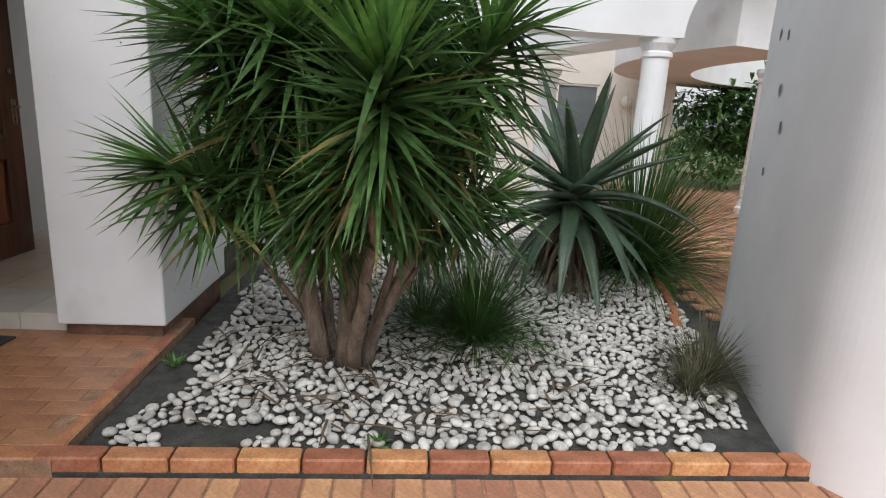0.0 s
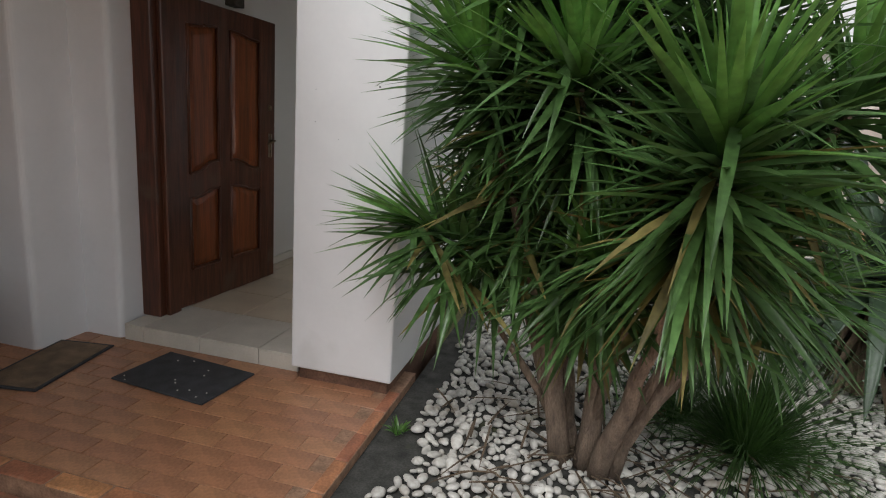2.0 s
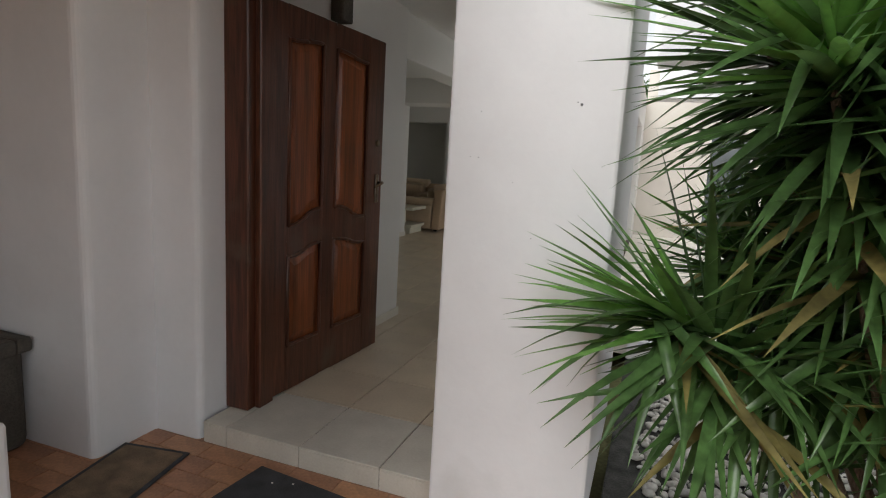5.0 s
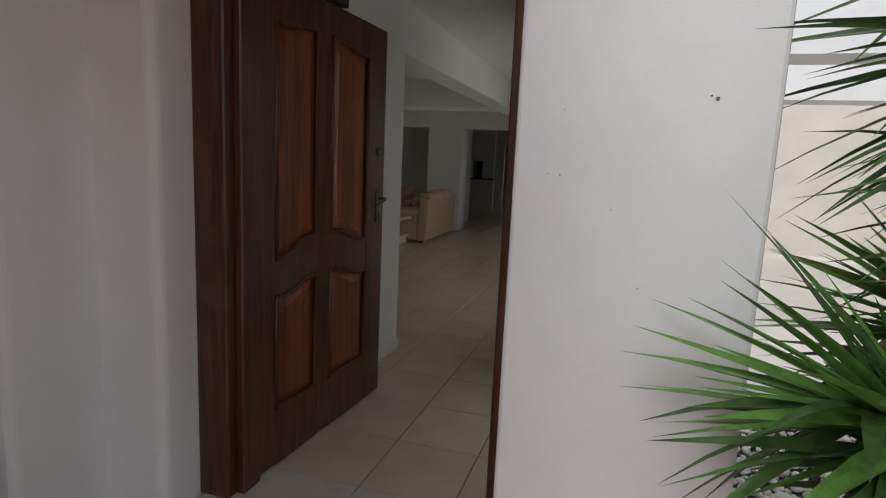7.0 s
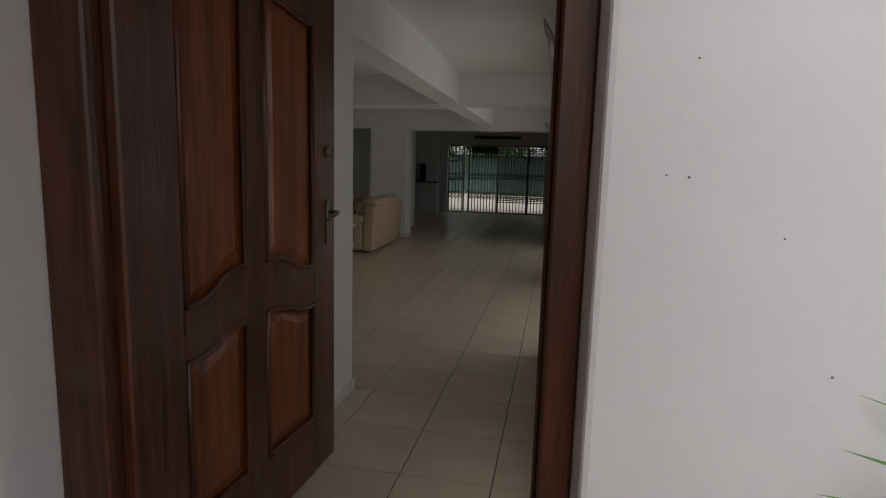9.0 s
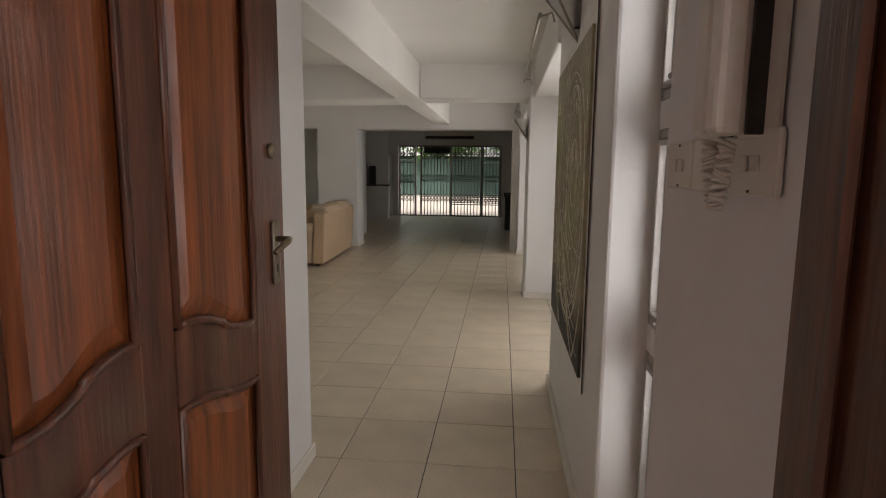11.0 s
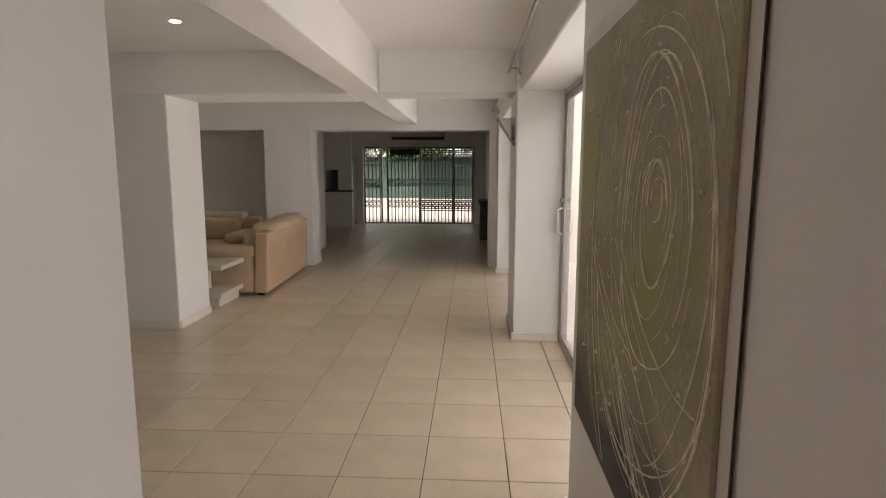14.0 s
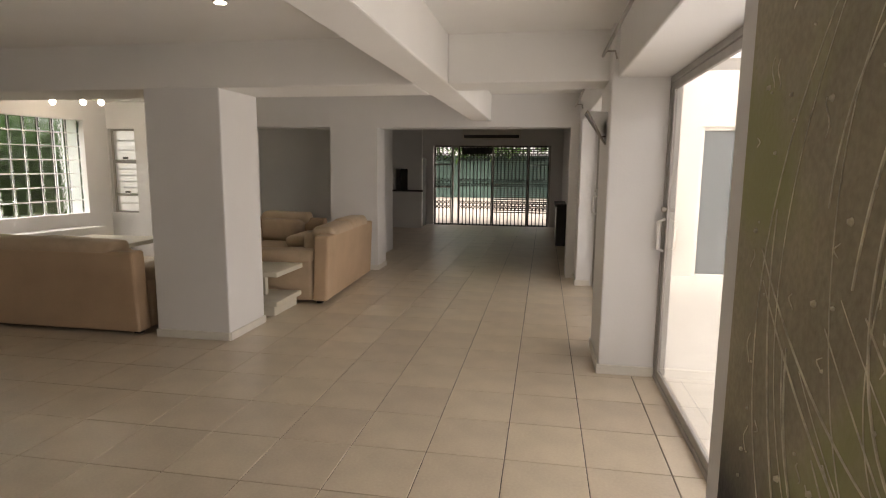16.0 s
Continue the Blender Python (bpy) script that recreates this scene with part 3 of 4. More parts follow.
boxes("frame", [(x, x + 0.05, -0.03, 0.03, 0, 2.02) for x in (0, 0.46, 0.62, 1.50, 2.38, 2.91)] + [(0.05, 2.91, -0.029, 0.029, 1.97, 2.02), (0.05, 2.91, -0.029, 0.029, 0, 0.03), (0.05, 0.46, -0.028, 0.028, 1.52, 1.56), (0.05, 0.46, -0.028, 0.028, 0.95, 0.99), (2.43, 2.91, -0.028, 0.028, 1.52, 1.56)], M_ALU, 0.004, far)


def trellis(x0, x1):
    g = thing("security_gate", pose(-3.36, 15.86, 0), "folding steel trellis security gate across the glazed doors", "gate", "trellis gates")
    rows, n = [], max(2, round((x1 - x0) / 0.095))
    step = (x1 - x0) / n
    for i in range(n + 1):
        rows.append(([(x0 + i * step, 0, 0.02), (x0 + i * step, 0, 1.98)], 0.012))
    for z in (0.42, 0.98, 1.62):
        for i in range(n):
            for k in range(2):
                a = z + k * 0.11
                rows.append(([(x0 + i * step, -0.01, a), (x0 + (i + 1) * step, -0.01, a + 0.11)], 0.011))
                rows.append(([(x0 + i * step, -0.01, a + 0.11), (x0 + (i + 1) * step, -0.01, a)], 0.011))
    tagged(tubes("bars", rows, M_DARKMETAL, g, 6), kind="stuff")
    boxes("track", [(x0, x1, -0.015, 0.015, 1.98, 2.01), (x0, x1, -0.015, 0.015, 0.005, 0.02)], M_DARKMETAL, 0, g)


for x0, x1 in ((0.06, 0.46), (0.68, 1.50), (1.55, 2.38), (2.44, 2.90)):
    trellis(x0, x1)
blind = thing("slatted_shutter", pose(-3.36, 16.10, 0), "dark horizontal slatted shutter behind the gates", "shutter")
for k in range(30):
    boxes("slat", [(1.55, 2.90, -0.012, 0.012, 0.32 + k * 0.055, 0.346 + k * 0.055)], M_DARKMETAL, 0, blind)
boxes("pelmet", [(0.70, 1.50, -0.02, 0.02, 1.80, 1.97)], M_DARKMETAL, 0.004, blind)
ac = thing("air_conditioner", pose(-1.87, 15.78, 2.16), "white wall air conditioner with a dark louvre", "air conditioner")
boxes("body", [(-0.72, 0.72, -0.08, 0.12, 0, 0.26)], M_WHITEP, 0.02, ac, 2)
boxes("louvre", [(-0.68, 0.68, -0.09, -0.075, 0.03, 0.11)], M_DARKMETAL, 0.003, ac)

# court behind the far doors
fence = thing("court_fence", pose(-2.0, 30.0, -0.06), "green shade cloth fence on posts at the court", "fence")
b = bmesh.new()
for i in range(40):
    x0, x1 = -8 + i * 0.4, -8 + (i + 1) * 0.4
    add_box(b, x0, x1, -0.01 + 0.03 * math.sin(i * 1.7), 0.01 + 0.03 * math.sin(i * 1.7), 0.02, 2.1)
cl = new("cloth", finish(b, "cloth", M_FENCE))
cl.parent = fence
tubes("post", [([(x, 0.08, 0), (x, 0.08, 2.2)], 0.03) for x in range(-8, 9, 2)], M_DARKMETAL, fence)


# ---- plants ----
def add_blade(bm, base, d, length, width, droop, seg=4, fold=0.25, mat_index=0, twist=0.0):
    """A strap leaf that tapers to a point, bends down under its weight and is folded along its middle."""
    d = d.normalized()
    side = d.cross(Vector((0, 0, 1)))
    side = side.normalized() if side.length > 0.05 else Vector((1, 0, 0))
    if twist:
        side.rotate(Matrix.Rotation(twist, 3, d))
    p, rows = Vector(base), []
    for i in range(seg + 1):
        u = i / seg
        w = width * (0.65 + 1.2 * u * (1 - u) + 0.1) * (1 - u ** 2.2) if i < seg else 0.0005
        up = side.cross(d).normalized()
        rows.append((bm.verts.new(p - side * w / 2 + up * w * fold), bm.verts.new(p), bm.verts.new(p + side * w / 2 + up * w * fold)))
        d = (d + Vector((0, 0, -droop / seg))).normalized()
        p = p + d * (length / seg)
    for r, q in zip(rows, rows[1:]):
        for k in (0, 1):
            f = bm.faces.new((r[k], r[k + 1], q[k + 1], q[k]))
            f.material_index, f.smooth = mat_index, True


def add_rosette(bm, at, axis, count, length, width, stem=0.35, young=0.25, spread=2.35):
    """Sword leaves round a stem's end: young ones upright and bright, old ones hanging down the stem."""
    axis = axis.normalized()
    u = axis.orthogonal().normalized()
    v = axis.cross(u)
    for i in range(count):
        t = i / count
        ang = i * 2.39996 + random.uniform(-0.25, 0.25)
        tilt = 0.15 + spread * t ** 0.72 + random.uniform(-0.24, 0.24)
        out = u * math.cos(ang) + v * math.sin(ang)
        d = axis * math.cos(tilt) + out * math.sin(tilt)
        base = at - axis * stem * t + out * 0.015
        ln = length * random.uniform(0.65, 1.15) * (0.72 + 0.28 * min(1, t * 4)) * (1 - 0.18 * t)
        k = 1 if t < young else 2 if t > 0.86 and random.random() < 0.45 else 0
        add_blade(bm, base, d, ln, width * random.uniform(0.8, 1.15), random.uniform(0.0, 0.22) + 0.30 * t, 4, 0.22, k, random.uniform(-0.5, 0.5))


def stem_path(a, b, n=9):
    """A stem that rises from its root before it leans out to its head."""
    a, b = Vector(a), Vector(b)
    k = Vector((a.x * 1.9 + b.x * 0.22, a.y * 1.9 + b.y * 0.22, b.z * 0.40))
    out = []
    for i in range(n + 1):
        u = i / n
        p = a * (1 - u) ** 2 + k * 2 * u * (1 - u) + b * u * u
        out.append(p + Vector((random.uniform(-1, 1), random.uniform(-1, 1), 0)) * 0.022)
    return out


def yucca(m, heads, name="yucca"):
    y = thing(name, m, "large multi-stemmed yucca with sword leaves in the pebble bed", "plant")
    mains = []
    for number, (at, axis, count, length, root, r0) in enumerate(heads):
        bt = bmesh.new()
        if number < 6:
            pts = stem_path(root, at)
            mains.append(pts)
        else:
            near_stem = min(mains, key=lambda ps: (ps[4] - Vector(at)).length)
            a0, tip = near_stem[1 + number % 3], Vector(at)
            knee = a0.lerp(tip, 0.45) + Vector((0, 0, 0.10))
            pts = [a0 * (1 - u) ** 2 + knee * 2 * u * (1 - u) + tip * u * u for u in [i / 8 for i in range(9)]]
        thick = r0 * (0.82 if number < 6 else 0.6)
        rr = [thick * (1.45 - 1.0 * (i / (len(pts) - 1)) ** 0.6) * random.uniform(0.82, 1.18) for i in range(len(pts))]
        add_tube(bt, pts, rr, 9)
        tk = new("trunk", finish(bt, "trunk", M_BARK, True))
        tk.parent = y
        bl = bmesh.new()
        add_rosette(bl, Vector(at), Vector(axis), count, length * 1.14, 0.038, 0.48, 0.24, 1.9)
        down = [p for p in pts if p.z > 0.75] or pts[-2:]
        for i in range(int(count * 0.5)):
            p = random.choice(down).lerp(Vector(at), random.random() * 0.6)
            a = random.uniform(0, 6.283)
            d = Vector((math.cos(a), math.sin(a), random.uniform(-0.9, 0.5)))
            old = random.random()
            add_blade(bl, p, d, length * random.uniform(0.7, 1.1), 0.037, random.uniform(0.1, 0.6), 4, 0.22, 2 if old < 0.14 and p.z < 1.5 else 0, random.uniform(-0.5, 0.5))
        lv = new("leaf_rosette", finish(bl, "leaf_rosette", [M_LEAF, M_LEAFN, M_LEAFY]))
        lv.parent = y
    return y


yucca(pose(1.6, -0.5, -0.15), [
    ((0.24, -0.84, 1.60), (0.05, -0.45, 1), 210, 0.50, (0.07, -0.08, 0), 0.044),
    ((0.74, -0.34, 1.80), (0.5, -0.3, 1), 170, 0.48, (0.13, -0.02, 0), 0.042),
    ((0.02, -0.25, 2.25), (0, -0.2, 1), 190, 0.52, (0.02, 0.02, 0), 0.046),
    ((-0.42, -0.10, 2.15), (-0.35, -0.2, 1), 190, 0.50, (-0.07, 0.0, 0), 0.046),
    ((-0.66, 0.18, 1.95), (-0.6, 0.0, 1), 180, 0.50, (-0.09, 0.05, 0), 0.040),
    ((-0.30, 0.40, 1.85), (-0.2, 0.4, 1), 160, 0.50, (-0.04, 0.08, 0), 0.038),
    ((0.38, 0.30, 1.98), (0.3, 0.3, 1), 160, 0.50, (0.07, 0.07, 0), 0.040),
    ((-0.60, -0.28, 1.80), (-0.5, -0.5, 0.9), 180, 0.46, (-0.10, -0.05, 0), 0.038),
    ((-0.20, -0.50, 1.78), (-0.2, -0.6, 0.9), 180, 0.46, (-0.02, -0.08, 0), 0.038),
    ((0.48, -0.30, 1.30), (0.5, -0.3, 0.9), 170, 0.46, (0.11, 0.03, 0), 0.036),
    ((-0.32, 0.05, 1.28), (-0.5, 0.1, 0.9), 150, 0.46, (-0.06, 0.06, 0), 0.034),
    ((-0.04, -0.36, 1.12), (0.0, -0.6, 0.8), 150, 0.44, (0.0, -0.06, 0), 0.034),
    ((0.14, 0.15, 1.45), (0.1, 0.3, 1), 150, 0.46, (0.03, 0.06, 0), 0.036),
    ((-0.62, 0.30, 1.22), (-0.7, 0.2, 0.8), 150, 0.44, (-0.08, 0.07, 0), 0.032),
    ((0.55, 0.10, 1.55), (0.5, 0.2, 0.9), 150, 0.46, (0.09, 0.05, 0), 0.034),
    ((-0.86, -0.05, 1.08), (-0.95, -0.2, 0.40), 130, 0.50, (-0.10, 0.05, 0), 0.028),
    ((0.80, 0.05, 0.98), (0.85, -0.1, 0.5), 130, 0.42, (0.14, 0.05, 0), 0.028),
    ((-0.45, -0.30, 2.30), (-0.4, -0.3, 1), 170, 0.50, (-0.05, -0.02, 0), 0.036),
    ((0.30, -0.45, 2.05), (0.2, -0.4, 1), 170, 0.50, (0.05, -0.05, 0), 0.036),
])

aloe = thing("aloe", pose(3.30, 0.93, -0.10), "large grey-green aloe with toothed fleshy leaves and a dead skirt", "plant")
b = bmesh.new()


def add_fleshy(bm, base, d, length, width, droop):
    """A thick tapering leaf with a hollow upper side and small teeth."""
    d = d.normalized()
    side = d.cross(Vector((0, 0, 1))).normalized()
    p, rows = Vector(base), []
    n = 9
    for i in range(n + 1):
        u = i / n
        w = width * (1 - u) ** 0.75 * (1 + 0.25 * u) + 0.002
        up = side.cross(d).normalized()
        rows.append([bm.verts.new(p + side * w / 2 * a + up * w * c) for a, c in ((-1, 0.16), (-0.45, 0.02), (0.45, 0.02), (1, 0.16), (0.5, -0.16), (-0.5, -0.16))])
        if 0 < i < n - 1:
            for sgn in (-1, 1):
                q = p + side * sgn * w / 2 + up * w * 0.16
                t0, t1, t2 = bm.verts.new(q + d * 0.008), bm.verts.new(q - d * 0.008), bm.verts.new(q + side * sgn * 0.012)
                bm.faces.new((t0, t1, t2))
        d = (d + Vector((0, 0, -droop / n))).normalized()
        p = p + d * (length / n)
    for r, q in zip(rows, rows[1:]):
        for k in range(6):
            f = bm.faces.new((r[k], r[(k + 1) % 6], q[(k + 1) % 6], q[k]))
            f.smooth = True


for i in range(40):
    t = i / 40
    ang, tilt = i * 2.39996, 0.16 + 1.75 * t ** 0.6 + random.uniform(-0.1, 0.1)
    out = Vector((math.cos(ang), math.sin(ang), 0))
    add_fleshy(b, Vector((0, 0, 0.92 - 0.30 * t)) + out * 0.04, out * math.sin(tilt) + Vector((0, 0, math.cos(tilt))), random.uniform(0.75, 1.05), 0.155, 0.05 + (2.0 if i % 5 == 3 and t > 0.4 else 0.8) * t)
lv = new("leaves", finish(b, "leaves", M_ALOE))
lv.parent = aloe
b = bmesh.new()
for i in range(90):
    ang = random.uniform(0, 6.283)
    out = Vector((math.cos(ang), math.sin(ang), 0))
    z = random.uniform(0.22, 0.72)
    add_blade(b, out * 0.06 + Vector((0, 0, z)), out + Vector((0, 0, -0.4)), random.uniform(0.25, 0.5), 0.05, 2.0, 5, 0.35)
add_tube(b, [(0, 0, 0), (0.01, 0, 0.4), (0, 0, 0.9)], [0.09, 0.08, 0.06], 9)
sk = new("dead_skirt", finish(b, "dead_skirt", M_DEAD))
sk.parent = aloe
tagged(sk, "dry brown hanging dead leaves")


def tuft(name, at, count, length, spread, width, material, label, seg=5, droop=0.9):
    b = bmesh.new()
    for i in range(count):
        ang, r = random.uniform(0, 6.283), spread * math.sqrt(random.random())
        out = Vector((math.cos(ang), math.sin(ang), 0))
        tilt = random.uniform(0.05, 1.15)
        add_blade(b, out * r * 0.35, out * math.sin(tilt) + Vector((0, 0, math.cos(tilt))), length * random.uniform(0.55, 1.1), width, droop * random.uniform(0.4, 1.5), seg, 0.2)
    ob = new(name, finish(b, name, material))
    ob.matrix_world = pose(*at)
    return tagged(ob, label, "grass", kind="stuff")


tuft("grass_tuft", (2.42, -0.10, -0.14), 800, 0.76, 0.26, 0.007, M_GRASS, "green fine-bladed grass tuft among the pebbles")
tuft("grass_tuft", (2.10, 0.15, -0.14), 260, 0.55, 0.2, 0.007, M_GRASS, "green fine-bladed grass tuft among the pebbles")
tuft("dry_grass_tuft", (3.68, -0.62, -0.14), 380, 0.42, 0.2, 0.006, M_GRASSD, "half-dry grass tuft beside the white pier")
tuft("dry_grass_tuft", (3.52, -0.78, -0.14), 200, 0.32, 0.2, 0.006, M_GRASSD, "half-dry grass tuft beside the white pier")
tuft("reed_clump", (4.22, 1.75, -0.14), 1000, 1.65, 0.45, 0.014, M_GRASS, "tall green reed clump behind the aloe", 6, 1.2)
tuft("reed_clump", (3.70, 1.95, -0.14), 500, 1.2, 0.4, 0.014, M_GRASS, "tall green reed clump behind the aloe", 6, 1.2)
tuft("weed", (1.86, -1.30, -0.15), 16, 0.10, 0.05, 0.02, M_LEAFN, "small bright green weed", 3, 0.8)
tuft("weed", (0.72, -0.55, -0.15), 20, 0.09, 0.08, 0.02, M_LEAFN, "small bright green weed", 3, 0.8)


def leaf_mass(name, box, count, size, material, label, category="hedge"):
    """Many small leaves gathered in uneven clumps inside a box."""
    x0, x1, y0, y1, z0, z1 = box
    clumps = [(random.uniform(x0, x1), random.uniform(y0, y1), z0 + (z1 - z0) * random.random() ** 0.8, random.uniform(0.25, 0.6)) for _ in range(max(8, count // 160))]
    b = bmesh.new()
    for i in range(count):
        cx, cy, cz, r = clumps[i % len(clumps)]
        p = Vector((cx, cy, cz)) + Vector((random.gauss(0, r), random.gauss(0, r * 0.6), random.gauss(0, r * 0.6)))
        p.z = max(p.z, z0 - 0.3)
        d = Vector((random.uniform(-1, 1), random.uniform(-1, 1), random.uniform(-0.6, 0.7)))
        add_blade(b, p, d, size * random.uniform(0.7, 1.4), size * 0.5, 0.5, 2, 0.2)
    ob = new(name, finish(b, name, material))
    return tagged(ob, label, category, kind="stuff")


leaf_mass("court_trees", (-10, 6, 28.2, 31.5, 2.1, 5.5), 20000, 0.30, M_HEDGE, "leafy trees behind the court fence", "trees")
leaf_mass("garden_hedge", (-11.2, -9.6, 4.5, 13, 0.0, 2.8), 16000, 0.20, M_HEDGE, "green hedge outside the glass block window")
leaf_mass("garden_shrubs", (8.5, 13, 9.0, 12, 0.2, 2.2), 7000, 0.22, M_LEAF, "dark green shrubs beside the path", "shrubs")
leaf_mass("roof_creeper", (9.0, 12, 10.5, 11.5, 4.2, 5.0), 2500, 0.2, M_HEDGE, "green foliage above the roof edge", "foliage")

# ---- pavilion beyond the bed ----


def round_column(x, y, r, top):
    c = thing("round_column", pose(x, y, -0.146), "white round plastered column with a ringed capital", "column", "pavilion columns")
    b = bmesh.new()
    prof = [(r * 1.25, 0), (r * 1.25, 0.10), (r * 1.05, 0.14), (r, 0.2), (r * 0.95, top - 0.22), (r * 1.12, top - 0.20), (r * 1.12, top - 0.16), (r * 1.0, top - 0.14), (r * 1.3, top - 0.06), (r * 1.35, top)]
    n, rings = 28, []
    for rad, z in prof:
        rings.append([b.verts.new((rad * math.cos(k * 6.28318 / n), rad * math.sin(k * 6.28318 / n), z)) for k in range(n)])
    for p, q in zip(rings, rings[1:]):
        for k in range(n):
            b.faces.new((p[k], p[(k + 1) % n], q[(k + 1) % n], q[k]))
    b.faces.new(rings[-1])
    o = new("shaft", finish(b, "shaft", M_PLASTER))
    o.parent = c


round_column(4.75, 3.10, 0.155, 2.36)
round_column(4.22, 5.9, 0.155, 2.20)
round_column(7.87, 5.82, 0.155, 2.39)


def ring_slab(name, cx, cy, r0, r1, a0, a1, z0, z1, z0_end, label):
    """A curved beam: fascia and soffit along an arc, its soffit rising from z0 to z0_end."""
    b = bmesh.new()
    n, rows = 40, []
    for i in range(n + 1):
        u = i / n
        a = radians(a0 + (a1 - a0) * u)
        zz = z0 + (z0_end - z0) * math.sin(u * math.pi / 2)
        rows.append([b.verts.new((cx + r * math.cos(a), cy + r * math.sin(a), z)) for r, z in ((r0, zz), (r1, zz), (r1, z1), (r0, z1))])
    for p, q in zip(rows, rows[1:]):
        for k in range(4):
            f = b.faces.new((p[k], p[(k + 1) % 4], q[(k + 1) % 4], q[k]))
            f.material_index = 1 if k == 0 else 0
    b.faces.new(rows[0])
    b.faces.new(rows[-1][::-1])
    return structure(new(name, finish(b, name, [M_PLASTER, M_BEIGE])), label, "canopy")


bm = bmesh.new()
add_prism(bm, [(0.6, 2.9), (4.95, 2.9), (4.95, 3.35), (4.3, 5.6), (4.45, 6.1), (0.6, 6.1), (0.6, 5.6), (3.7, 5.6), (4.35, 3.35), (0.6, 3.35)], 2.21, 3.1)
structure(new("canopy_beam", finish(bm, "canopy_beam", M_PLASTER)), "white plastered beam over the patio columns", "canopy")
b = bmesh.new()
arch = [(6.35 - 1.40 * math.cos(radians(a)), 2.21 + 1.15 * math.sin(radians(a))) for a in range(0, 91, 6)]
rows = [[b.verts.new((x, y, z)) for y in (2.9, 3.35) for z in (zz, 4.6)] for x, zz in arch]
for p, q in zip(rows, rows[1:]):
    for k, (a, c) in enumerate(((0, 1), (1, 3), (3, 2), (2, 0))):
        f = b.faces.new((p[a], p[c], q[c], q[a]))
        f.material_index = 1 if k == 3 else 0
structure(new("canopy_arch", finish(b, "canopy_arch", [M_PLASTER, M_BEIGE])), "white arched beam rising from the column", "canopy")
ring_slab("canopy_ring", 11.5, 5.5, 4.6, 6.0, 200, 92, 2.25, 3.35, 2.25, "white curved canopy fascia")
structure(boxes("wall_pavilion", [(0.36, 1.55, 9.8, 10.0, -0.29, 3.2), (2.35, 5.4, 9.8, 10.0, -0.29, 3.2), (1.55, 2.35, 9.8, 10.0, 2.05, 3.2), (6.4, 8.2, 9.8, 10.0, -0.29, 3.2), (5.4, 6.4, 9.8, 10.0, 2.1, 3.2), (5.4, 6.4, 9.8, 10.0, -0.29, 0.9)], M_BEIGE), "beige rendered wall of the neighbouring wing", "wall")
structure(boxes("wall_upper", [(0.36, 12, 10.0, 10.2, 3.2, 4.6)], M_PLASTER), "white upper wall of the neighbouring wing", "wall")
for x0, x1, z0, z1 in ((1.55, 2.35, -0.05, 2.05), (5.4, 6.4, 0.9, 2.1)):
    w = thing("tinted_window", pose(x0, 9.86, z0), "tinted window in a white frame", "window", "patio windows")
    ww, hh = x1 - x0, z1 - z0
    boxes("frame", [(0, 0.05, -0.03, 0.03, 0, hh), (ww - 0.05, ww, -0.03, 0.03, 0, hh), (0.05, ww - 0.05, -0.03, 0.03, 0, 0.06), (0.05, ww - 0.05, -0.03, 0.03, hh - 0.05, hh)], M_WHITEP, 0.004, w)
    boxes("pane", [(0.05, ww - 0.05, 0.0, 0.008, 0.06, hh - 0.05)], M_TINT, 0, w)
lp = thing("wall_lamp", pose(7.05, 9.72, 1.75), "round wall lamp on the pavilion wall", "lamp")
tubes("body", [([(0, -0.06, 0), (0, 0.08, 0)], 0.13)], M_BEIGE, lp, 16)
structure(boxes("patio_floor", [(0.36, 4.5, 2.36, 9.8, -0.145, -0.02)], M_SKIRT), "pale tiled patio floor outside the glass door", "floor")
structure(boxes("bed_step", [(0.62, 4.5, 2.25, 2.36, -0.15, 0.02)], M_PLASTER, 0.01), "low white kerb behind the bed", "kerb")

# ---- things on the terrace ----
mt = boxes("door_mat", [(-0.31, 0.31, -0.205, 0.205, 0, 0.012)], M_RUBBER, 0.004)
mt.matrix_world = pose(-0.545, -0.525, -0.098, 0, 0, -6)
tagged(mt, "charcoal rubber door mat flecked with white", "mat")
b = bmesh.new()
for _ in range(12):
    x, y = random.uniform(-0.3, 0.3), random.uniform(-0.2, 0.2)
    add_box(b, x, x + 0.008, y, y + 0.005, 0, 0.003)
o = new("fleck", finish(b, "fleck", M_WHITEP))
o.matrix_world = pose(-0.545, -0.525, -0.085, 0, 0, -6)
tagged(o, "white flecks of litter on the mat", "litter", kind="stuff")
mt = thing("coir_mat", pose(-1.31, -0.675, -0.098, 0, 0, 100), "worn brown coir mat with a dark border", "mat")
boxes("pile", [(-0.29, 0.29, -0.15, 0.15, 0, 0.014)], M_COIR, 0.004, mt)
boxes("border", [(-0.31, -0.29, -0.17, 0.17, 0, 0.01), (0.29, 0.31, -0.17, 0.17, 0, 0.01), (-0.29, 0.29, -0.17, -0.15, 0, 0.01), (-0.29, 0.29, 0.15, 0.17, 0, 0.01)], M_RUBBER, 0.002, mt)
structure(boxes("low_wall", [(-3.0, -1.18, -1.50, -1.12, -0.29, 0.41)], M_PLASTER, 0.015, seg=2), "low white plastered wall on the terrace", "low wall")
pot = thing("planter_pot", pose(-2.16, -0.86, -0.1), "square dark cement planter pot", "pot")
b = bmesh.new()
add_box(b, -0.27, 0.27, -0.27, 0.27, 0, 0.50, 0.05, 3)
o = new("body", finish(b, "body", M_POT))
o.parent = pot
